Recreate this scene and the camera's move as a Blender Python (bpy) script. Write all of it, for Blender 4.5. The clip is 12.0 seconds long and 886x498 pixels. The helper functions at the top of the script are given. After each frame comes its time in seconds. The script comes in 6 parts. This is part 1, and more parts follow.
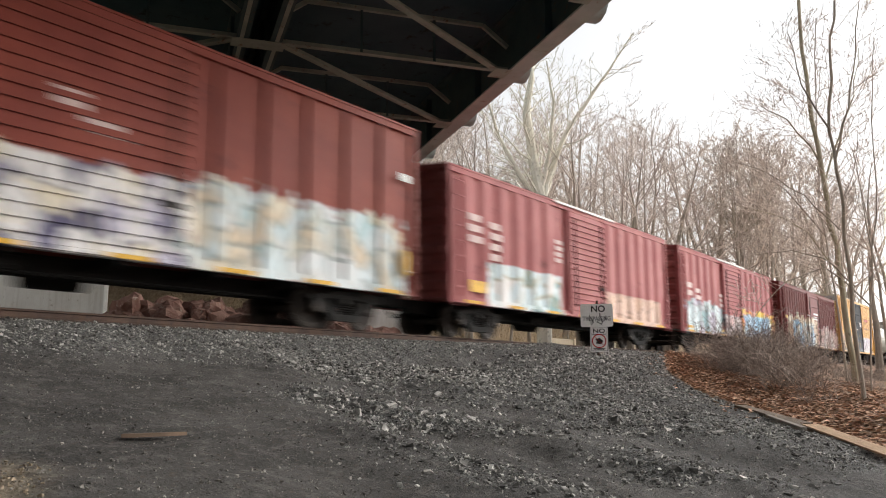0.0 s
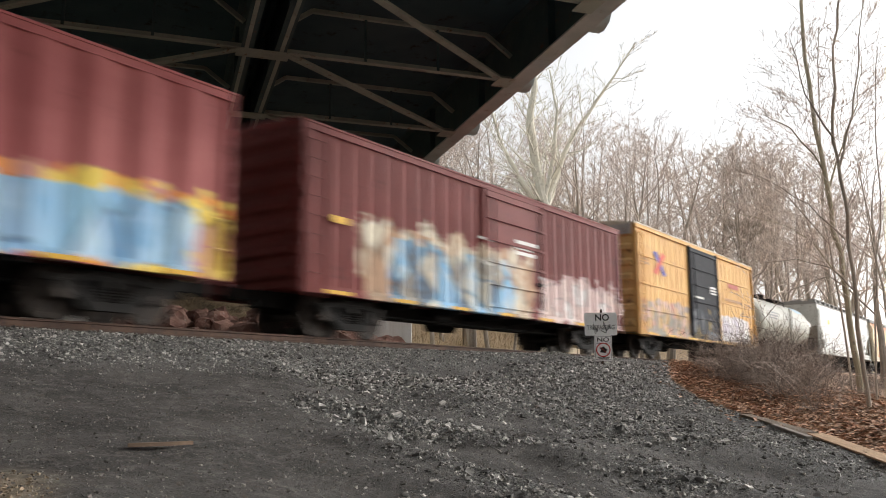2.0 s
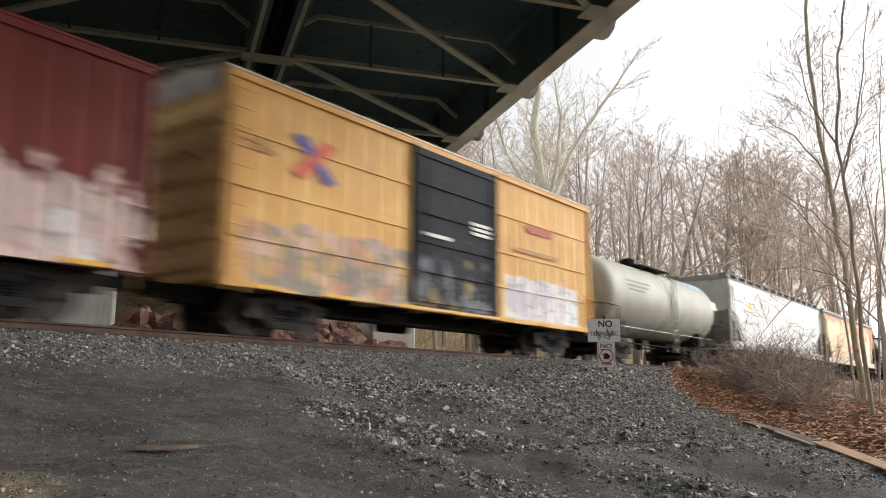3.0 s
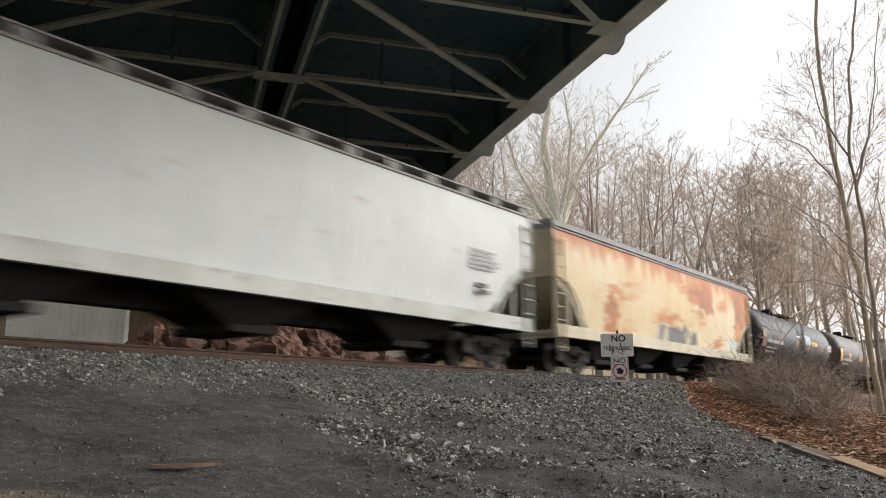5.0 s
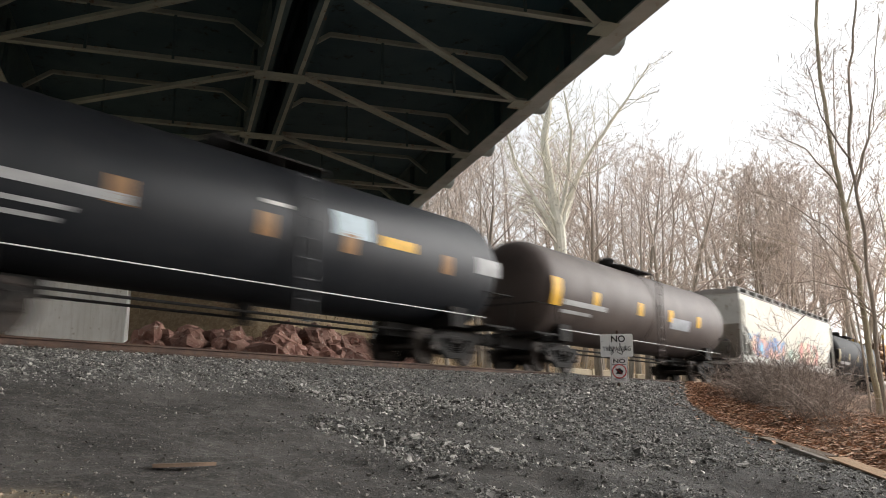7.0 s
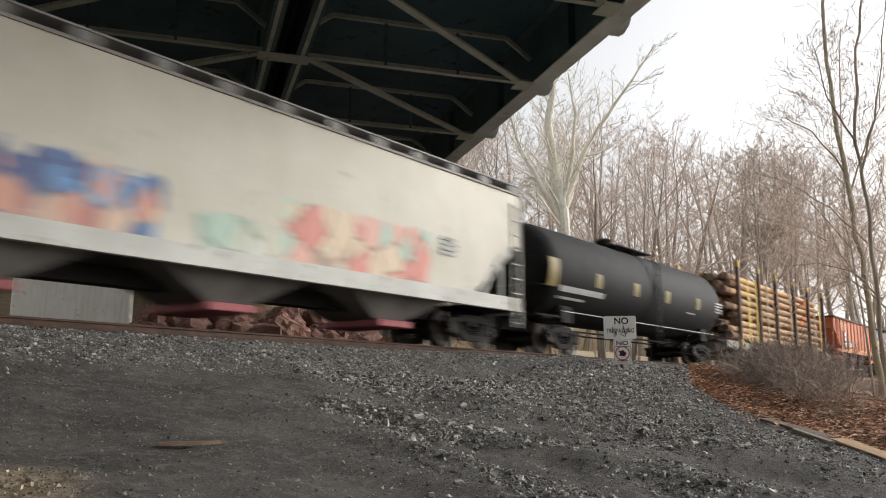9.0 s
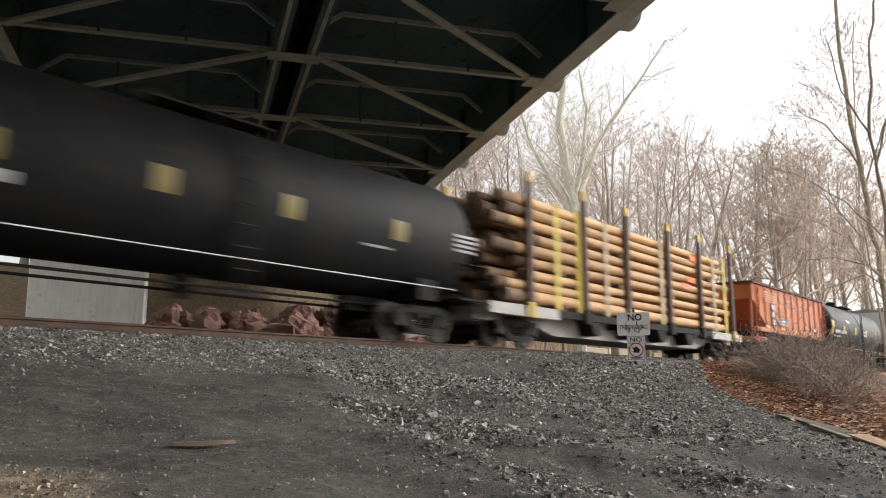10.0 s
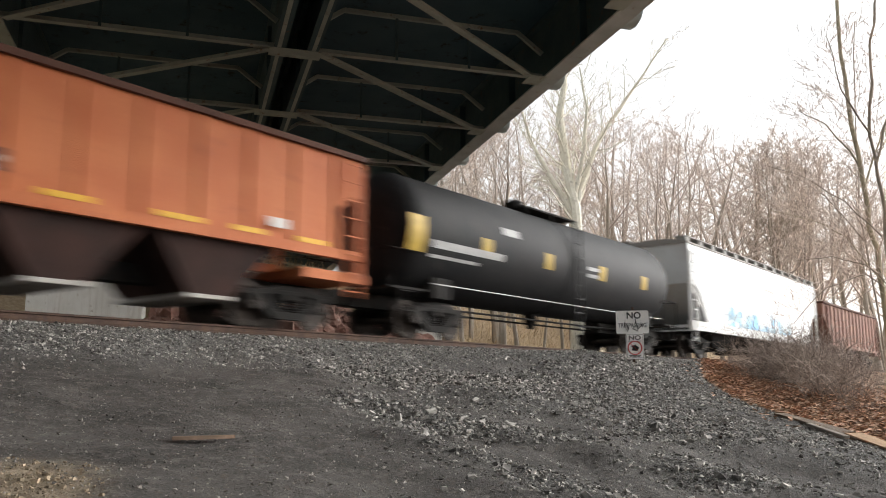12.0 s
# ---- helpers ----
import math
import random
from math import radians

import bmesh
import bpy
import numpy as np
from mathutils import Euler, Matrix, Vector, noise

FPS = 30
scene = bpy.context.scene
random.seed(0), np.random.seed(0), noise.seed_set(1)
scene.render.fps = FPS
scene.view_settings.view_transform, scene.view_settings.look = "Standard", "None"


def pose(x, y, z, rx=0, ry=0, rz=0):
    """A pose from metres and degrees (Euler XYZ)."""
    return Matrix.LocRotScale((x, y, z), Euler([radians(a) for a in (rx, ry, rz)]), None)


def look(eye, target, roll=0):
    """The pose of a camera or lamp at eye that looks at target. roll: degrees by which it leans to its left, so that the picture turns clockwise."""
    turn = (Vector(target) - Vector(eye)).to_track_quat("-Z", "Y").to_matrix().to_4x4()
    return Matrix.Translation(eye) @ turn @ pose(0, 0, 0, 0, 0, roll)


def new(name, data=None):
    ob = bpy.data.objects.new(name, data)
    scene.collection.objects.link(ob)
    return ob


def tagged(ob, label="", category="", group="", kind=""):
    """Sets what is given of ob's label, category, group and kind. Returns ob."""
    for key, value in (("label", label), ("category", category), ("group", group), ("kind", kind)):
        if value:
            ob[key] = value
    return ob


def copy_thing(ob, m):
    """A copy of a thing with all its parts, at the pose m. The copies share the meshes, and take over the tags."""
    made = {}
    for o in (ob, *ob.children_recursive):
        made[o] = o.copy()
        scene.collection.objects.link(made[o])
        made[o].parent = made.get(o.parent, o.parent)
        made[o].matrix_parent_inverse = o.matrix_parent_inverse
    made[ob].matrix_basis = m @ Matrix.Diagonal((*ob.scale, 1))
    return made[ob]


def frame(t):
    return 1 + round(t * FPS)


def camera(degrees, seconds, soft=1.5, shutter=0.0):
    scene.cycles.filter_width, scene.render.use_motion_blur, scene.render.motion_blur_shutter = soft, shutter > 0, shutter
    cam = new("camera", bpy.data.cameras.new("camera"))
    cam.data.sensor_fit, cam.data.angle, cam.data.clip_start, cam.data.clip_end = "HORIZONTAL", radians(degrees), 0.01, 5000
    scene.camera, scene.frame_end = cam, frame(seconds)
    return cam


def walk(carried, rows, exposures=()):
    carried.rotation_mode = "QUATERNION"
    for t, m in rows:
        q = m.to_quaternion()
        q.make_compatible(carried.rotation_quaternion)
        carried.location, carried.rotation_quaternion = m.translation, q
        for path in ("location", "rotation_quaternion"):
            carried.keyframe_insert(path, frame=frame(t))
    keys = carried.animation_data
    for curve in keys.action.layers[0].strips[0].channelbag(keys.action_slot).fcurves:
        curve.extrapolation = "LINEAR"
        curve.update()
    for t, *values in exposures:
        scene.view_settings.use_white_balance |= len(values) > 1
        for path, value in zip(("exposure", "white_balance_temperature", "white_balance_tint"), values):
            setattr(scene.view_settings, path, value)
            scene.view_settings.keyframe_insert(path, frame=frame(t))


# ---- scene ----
cam = camera(56.0, 12.0, 1.0, 0.7)
PATH = [
    (0.0, 0.049, -0.004, 1.584, 99.11, 0.20, -54.55),
    (0.5, 0.043, -0.000, 1.580, 98.98, 0.14, -54.50),
    (1.0, 0.037, 0.002, 1.586, 99.10, 0.24, -54.43),
    (1.5, 0.021, -0.011, 1.596, 99.42, 0.30, -54.34),
    (2.0, 0.018, 0.001, 1.588, 99.70, 0.21, -54.33),
    (2.5, 0.000, -0.000, 1.600, 99.90, -0.00, -54.30),
    (3.0, -0.023, 0.008, 1.589, 100.05, -0.17, -54.21),
    (3.5, -0.052, 0.007, 1.586, 100.22, -0.26, -54.09),
    (5.5, -0.065, 0.024, 1.602, 101.20, 0.16, -53.30),
    (6.0, -0.082, 0.016, 1.598, 100.93, -0.05, -53.36),
    (6.5, -0.082, 0.017, 1.599, 100.95, -0.12, -53.41),
    (7.0, -0.085, 0.013, 1.602, 101.07, -0.04, -53.45),
    (9.0, -0.076, 0.031, 1.577, 99.89, -0.14, -53.25),
    (9.5, -0.082, 0.033, 1.580, 99.83, 0.08, -52.86),
    (10.0, -0.062, 0.048, 1.578, 99.76, 0.28, -52.35),
    (10.5, -0.055, 0.060, 1.572, 99.50, 0.31, -51.95),
    (11.0, -0.069, 0.041, 1.571, 99.23, 0.13, -51.91),
    (11.5, -0.079, 0.038, 1.576, 99.35, 0.02, -52.17),
    (12.0, -0.077, 0.038, 1.571, 99.56, -0.09, -52.44),
]
walk(cam, [(t, pose(x, y, z, rx, ry, rz)) for t, x, y, z, rx, ry, rz in PATH], [(0, -0.06), (1.5, -0.06), (3.5, -0.1), (5.4, -0.29), (6.0, -0.12), (7.0, 0.0), (9.0, -0.18), (9.5, -0.17), (10.0, 0.12), (10.5, 0.38), (11.0, 0.25), (11.5, 0.24), (12, 0.2)])

# ---- light: bright overcast sky ----
world = bpy.data.worlds.new("sky")
scene.world = world
world.use_nodes = True
wn = world.node_tree
wbg = wn.nodes["Background"]
wsky = wn.nodes.new("ShaderNodeTexSky")
wsky.sky_type, wsky.sun_disc = "NISHITA", False
wsky.sun_elevation, wsky.sun_rotation = radians(26), radians(126)
wsky.air_density, wsky.dust_density, wsky.ozone_density = 1.0, 4.0, 1.0
whsv = wn.nodes.new("ShaderNodeHueSaturation")
whsv.inputs["Saturation"].default_value = 0.1
wn.links.new(wsky.outputs[0], whsv.inputs["Color"])
wn.links.new(whsv.outputs[0], wbg.inputs["Color"])
wbg.inputs["Strength"].default_value = 0.265
sun = new("sun", bpy.data.lights.new("sun", "SUN"))
sun.data.energy, sun.data.angle, sun.data.color = 0.8, radians(35), (1.0, 0.96, 0.9)
sun.matrix_world = look((40.5, -29.2, 24), (0, 0, 0))


# ---- materials ----
def ramp(nt, fac, stops, sharp=False):
    r = nt.nodes.new("ShaderNodeValToRGB")
    r.color_ramp.interpolation = "CONSTANT" if sharp else "LINEAR"
    while len(r.color_ramp.elements) < len(stops):
        r.color_ramp.elements.new(0.5)
    for e, (p, c) in zip(r.color_ramp.elements, stops):
        e.position, e.color = p, (*c, 1) if len(c) == 3 else c
    nt.links.new(fac, r.inputs[0])
    return r.outputs[0]


def coords(nt, sx=1, sy=1, sz=1):
    tc = nt.nodes.new("ShaderNodeTexCoord")
    mp = nt.nodes.new("ShaderNodeMapping")
    mp.inputs["Scale"].default_value = (sx, sy, sz)
    nt.links.new(tc.outputs["Object"], mp.inputs[0])
    return mp.outputs[0]


def noisy(nt, vec, scale, detail=4, rough=0.55):
    n = nt.nodes.new("ShaderNodeTexNoise")
    n.inputs["Scale"].default_value, n.inputs["Detail"].default_value, n.inputs["Roughness"].default_value = scale, detail, rough
    nt.links.new(vec, n.inputs["Vector"])
    return n.outputs[0]


def maths(nt, op, a, b=0.0, clamp=False):
    m = nt.nodes.new("ShaderNodeMath")
    m.operation, m.use_clamp = op, clamp
    for k, v in enumerate((a, b)):
        if isinstance(v, (int, float)):
            m.inputs[k].default_value = v
        else:
            nt.links.new(v, m.inputs[k])
    return m.outputs[0]


def blend(nt, fac, a, b):
    m = nt.nodes.new("ShaderNodeMix")
    m.data_type = "RGBA"
    for key, v in ((0, fac), (6, a), (7, b)):
        if isinstance(v, (int, float)):
            m.inputs[key].default_value = v
        elif isinstance(v, tuple):
            m.inputs[key].default_value = (*v, 1)
        else:
            nt.links.new(v, m.inputs[key])
    return m.outputs[2]


def ramp01(nt, v, lo, hi):
    m = nt.nodes.new("ShaderNodeMapRange")
    m.interpolation_type = "SMOOTHSTEP"
    m.inputs[1].default_value, m.inputs[2].default_value = lo, hi
    nt.links.new(v, m.inputs[0])
    return m.outputs[0]


def surface(name, c1, c2, scale=2.0, rough=0.75, metal=0.0, bump=0.3, fine=40.0, spots=None, spot_amount=0.5, streaks=None,
            streak_amount=0.5, paint=(), island=0.0, spec=0.22, stretch=(1, 1, 1), low=None):
    """Painted, rusted, stony or woody surface: two colours mixed at a broad scale, fine grain, spots, vertical streaks and layers of spray paint."""
    m = bpy.data.materials.new(name)
    m.use_nodes = True
    nt = m.node_tree
    bsdf = nt.nodes["Principled BSDF"]
    vec = coords(nt, *stretch)
    broad = noisy(nt, vec, scale, 6)
    grain = noisy(nt, vec, fine, 5, 0.65)
    col = blend(nt, ramp01(nt, broad, 0.32, 0.68), c1, c2)
    if streaks:
        sv = coords(nt, 3.5, 3.5, 0.22)
        st = noisy(nt, sv, 2.2, 5, 0.6)
        col = blend(nt, maths(nt, "MULTIPLY", ramp01(nt, st, 0.46, 0.72), streak_amount), col, streaks)
    if spots:
        sp = noisy(nt, vec, scale * 2.7, 8, 0.7)
        col = blend(nt, ramp01(nt, sp, 0.62 - 0.2 * spot_amount, 0.72 - 0.1 * spot_amount), col, spots)
    if paint:
        tc = nt.nodes.new("ShaderNodeTexCoord")
        sep = nt.nodes.new("ShaderNodeSeparateXYZ")
        nt.links.new(tc.outputs["Object"], sep.inputs[0])
        near = maths(nt, "LESS_THAN", sep.outputs[1], -0.6)
        for k, (x0, x1, z0, z1, wave, cells, stops) in enumerate(paint):
            mp = nt.nodes.new("ShaderNodeMapping")
            mp.inputs["Location"].default_value = (7.3 * k + x0, 0, 3.1 * k)
            mp.inputs["Scale"].default_value = (1, 0.02, 0.7)
            nt.links.new(tc.outputs["Object"], mp.inputs[0])
            wob = noisy(nt, mp.outputs[0], 1.6, 3, 0.6)
            edge = maths(nt, "MULTIPLY", maths(nt, "SUBTRACT", wob, 0.5), wave * 4)
            zz = maths(nt, "ADD", sep.outputs[2], edge)
            xx = maths(nt, "ADD", sep.outputs[0], edge)
            mask = maths(nt, "MULTIPLY", ramp01(nt, xx, x0 - 0.05, x0 + 0.05), maths(nt, "SUBTRACT", 1.0, ramp01(nt, xx, x1 - 0.05, x1 + 0.05)))
            mask = maths(nt, "MULTIPLY", mask, maths(nt, "SUBTRACT", 1.0, ramp01(nt, zz, z1 - 0.04, z1 + 0.04)))
            mask = maths(nt, "MULTIPLY", mask, ramp01(nt, zz, z0 - 0.04, z0 + 0.04))
            mask = maths(nt, "MULTIPLY", mask, near)
            vo = nt.nodes.new("ShaderNodeTexVoronoi")
            vo.inputs["Scale"].default_value, vo.inputs["Randomness"].default_value = cells * 1.5, 1.0
            warp = blend(nt, 0.12, mp.outputs[0], noisy(nt, mp.outputs[0], 2.5, 4))
            nt.links.new(warp, vo.inputs["Vector"])
            sc = nt.nodes.new("ShaderNodeSeparateColor")
            nt.links.new(vo.outputs["Color"], sc.inputs[0])
            pick = maths(nt, "ADD", maths(nt, "MULTIPLY", sc.outputs[0], 0.6), maths(nt, "MULTIPLY", wob, 0.45))
            pc = ramp(nt, pick, stops, k % 2 == 0)
            ed = nt.nodes.new("ShaderNodeTexVoronoi")
            ed.feature = "DISTANCE_TO_EDGE"
            ed.inputs["Scale"].default_value = cells * 1.5
            nt.links.new(warp, ed.inputs["Vector"])
            rim = maths(nt, "SUBTRACT", 1.0, ramp01(nt, ed.outputs["Distance"], 0.03, 0.07))
            dark_rim = tuple(0.3 * v for v in stops[-1][1][:3])
            pc = blend(nt, maths(nt, "MULTIPLY", rim, 0.55), pc, dark_rim)
            pc = blend(nt, maths(nt, "MULTIPLY", ramp01(nt, noisy(nt, mp.outputs[0], 7.0, 5, 0.7), 0.5, 0.75), 0.35), pc, stops[0][1][:3])
            col = blend(nt, maths(nt, "MULTIPLY", mask, 0.93), col, pc)
    if low:
        tl = nt.nodes.new("ShaderNodeTexCoord")
        sl = nt.nodes.new("ShaderNodeSeparateXYZ")
        nt.links.new(tl.outputs["Object"], sl.inputs[0])
        hz = maths(nt, "ADD", sl.outputs[2], maths(nt, "MULTIPLY", noisy(nt, coords(nt, 1, 1, 0.4), 1.3, 6, 0.6), -low[1]))
        col = blend(nt, maths(nt, "MULTIPLY", ramp01(nt, hz, low[0] - 0.5, low[0] + 0.3), low[3]), col, low[2])
    col = blend(nt, maths(nt, "MULTIPLY", ramp01(nt, grain, 0.45, 0.75), 0.25), col, tuple(v * 0.55 for v in c1))
    if island:
        geo = nt.nodes.new("ShaderNodeNewGeometry")
        oi = nt.nodes.new("ShaderNodeObjectInfo")
        rnd = maths(nt, "FRACT", maths(nt, "ADD", geo.outputs["Random Per Island"], oi.outputs["Random"]))
        hs = nt.nodes.new("ShaderNodeHueSaturation")
        nt.links.new(maths(nt, "ADD", maths(nt, "MULTIPLY", rnd, 2 * island), 1 - island), hs.inputs["Value"])
        nt.links.new(col, hs.inputs["Color"])
        col = hs.outputs[0]
    nt.links.new(col, bsdf.inputs["Base Color"])
    nt.links.new(maths(nt, "ADD", maths(nt, "MULTIPLY", grain, 0.3), rough - 0.15, True), bsdf.inputs["Roughness"])
    bsdf.inputs["Metallic"].default_value = metal
    bsdf.inputs["Specular IOR Level"].default_value = spec
    if bump:
        bp = nt.nodes.new("ShaderNodeBump")
        bp.inputs["Strength"].default_value, bp.inputs["Distance"].default_value = bump, 0.02
        nt.links.new(maths(nt, "ADD", grain, maths(nt, "MULTIPLY", broad, 0.7)), bp.inputs["Height"])
        nt.links.new(bp.outputs[0], bsdf.inputs["Normal"])
    return m


def plain(name, c, rough=0.6, metal=0.0):
    return surface(name, c, tuple(v * 0.75 for v in c), 4, rough, metal, 0.1, 60)


BLACK_STEEL = surface("near_black_steel", (0.012, 0.0115, 0.0115), (0.022, 0.02, 0.018), 3, 0.82, 0.0, 0.4, 30, (0.04, 0.026, 0.018), 0.3, None, 0, (), 0, 0.15)
DECK_STEEL = surface("pale_deck_steel", (0.46, 0.45, 0.42), (0.36, 0.34, 0.31), 2, 0.7, 0, 0.3, 30, (0.2, 0.13, 0.09), 0.3)
WHEEL_STEEL = surface("wheel_steel", (0.03, 0.025, 0.022), (0.055, 0.043, 0.035), 5, 0.65, 0.2, 0.3, 40)
RAIL_STEEL = surface("rusty_rail", (0.055, 0.034, 0.026), (0.09, 0.054, 0.038), 3, 0.7, 0.3, 0.4, 50, (0.05, 0.035, 0.03), 0.4)
TIE_WOOD = surface("creosoted_wood", (0.04, 0.032, 0.026), (0.07, 0.055, 0.045), 4, 0.9, 0, 0.6, 30, None, 0.5, None, 0.5, (), 0.3)
GIRDER_PAINT = surface("dark_teal_girder_paint", (0.05, 0.088, 0.098), (0.07, 0.112, 0.118), 1.2, 0.7, 0, 0.25, 30, (0.13, 0.085, 0.055), 0.22)
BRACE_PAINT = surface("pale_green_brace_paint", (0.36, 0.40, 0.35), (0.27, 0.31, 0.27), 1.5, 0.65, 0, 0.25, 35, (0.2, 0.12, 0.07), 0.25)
DECK_CONCRETE = surface("dark_teal_deck_concrete", (0.042, 0.082, 0.10), (0.06, 0.105, 0.125), 0.7, 0.9, 0, 0.3, 25, (0.025, 0.03, 0.03), 0.3)
EDGE_PAINT = surface("pale_grey_edge_paint", (0.50, 0.55, 0.54), (0.40, 0.45, 0.44), 1.3, 0.65, 0, 0.25, 30, (0.3, 0.25, 0.2), 0.2)
TEAL_PAINT = surface("faded_teal_bracket_paint", (0.11, 0.19, 0.17), (0.16, 0.25, 0.22), 1.2, 0.65, 0, 0.25, 30, (0.2, 0.13, 0.08), 0.25)
PALE_CONCRETE = surface("pale_concrete", (0.86, 0.85, 0.81), (0.78, 0.76, 0.71), 1.4, 0.85, 0, 0.4, 30, (0.55, 0.5, 0.43), 0.2, (0.5, 0.45, 0.38), 0.3)
CREAM_CONCRETE = surface("cream_stained_concrete", (0.66, 0.57, 0.42), (0.56, 0.47, 0.33), 1.0, 0.88, 0, 0.4, 30, (0.36, 0.28, 0.19), 0.3, (0.38, 0.3, 0.2), 0.4)
RED_STONE = surface("red_rubble_stone", (0.17, 0.085, 0.065), (0.27, 0.16, 0.125), 2.2, 0.9, 0, 1.0, 14, (0.42, 0.36, 0.31), 0.3, None, 0, (), 0.35)
BALLAST = surface("crushed_grey_stone", (0.13, 0.123, 0.113), (0.41, 0.392, 0.36), 6, 0.9, 0, 0.5, 60, None, 0, None, 0, (), 0.75)
OLD_BOARD = surface("weathered_board", (0.12, 0.085, 0.06), (0.19, 0.15, 0.11), 2, 0.85, 0, 0.6, 25, None, 0.5, None, 0, (), 0.2, 0.3, (1, 8, 8))
TAN_BOARD = surface("tan_plywood", (0.48, 0.32, 0.19), (0.38, 0.25, 0.15), 2, 0.8, 0, 0.4, 25, (0.2, 0.13, 0.08), 0.3, None, 0, (), 0.0, 0.3, (1, 6, 6))
BARK = surface("grey_brown_bark", (0.32, 0.275, 0.225), (0.44, 0.385, 0.32), 3, 0.9, 0, 0.8, 30, (0.2, 0.17, 0.13), 0.3, None, 0, (), 0.2, 0.2, (1, 1, 0.3))
OLIVE_BARK = surface("olive_bark", (0.36, 0.32, 0.22), (0.46, 0.41, 0.30), 3, 0.9, 0, 0.6, 30, (0.12, 0.11, 0.08), 0.35, None, 0, (), 0.1, 0.2, (1, 1, 0.4))
PALE_BARK = surface("pale_mottled_bark", (0.86, 0.83, 0.72), (0.75, 0.71, 0.59), 2.5, 0.85, 0, 0.4, 30, (0.3, 0.27, 0.2), 0.35)
# Twigs are paler than real bark, standing in for sky glare around them.
TWIG = surface("glare_pale_twig_bark", (0.60, 0.505, 0.43), (0.70, 0.605, 0.53), 2, 0.9, 0, 0.0, 30, None, 0, None, 0, (), 0.3, 0.2)
BRAMBLE = surface("bramble_stem", (0.20, 0.165, 0.145), (0.42, 0.355, 0.305), 1.2, 0.9, 0, 0.0, 30, None, 0, None, 0, (), 0.6, 0.2)
LEAF = surface("dry_oak_leaf", (0.36, 0.18, 0.105), (0.60, 0.42, 0.29), 9, 0.8, 0, 0.2, 60, None, 0, None, 0, (), 0.6, 0.3)
WHITE_PAINT = surface("white_stencil_paint", (0.75, 0.74, 0.71), (0.62, 0.61, 0.58), 5, 0.6, 0, 0.1, 50)
YELLOW_PAINT = plain("yellow_reflective_paint", (0.75, 0.42, 0.03), 0.5)
OCHRE_PAINT = plain("ochre_reflective_sheet", (0.50, 0.34, 0.06), 0.5)
ORANGE_MARK = plain("orange_paint_mark", (0.8, 0.16, 0.03), 0.6)
SIGN_RED = plain("sign_red", (0.55, 0.03, 0.03), 0.5)
SIGN_BLACK = plain("sign_black", (0.02, 0.02, 0.02), 0.5)
SIGN_WHITE = surface("scratched_white_sign", (0.93, 0.92, 0.90), (0.90, 0.89, 0.87), 6, 0.5, 0, 0.05, 50, (0.45, 0.43, 0.42), 0.05)
SIGN_GREY = surface("worn_grey_sign", (0.92, 0.92, 0.90), (0.86, 0.86, 0.84), 5, 0.5, 0, 0.05, 40, (0.35, 0.35, 0.35), 0.15)


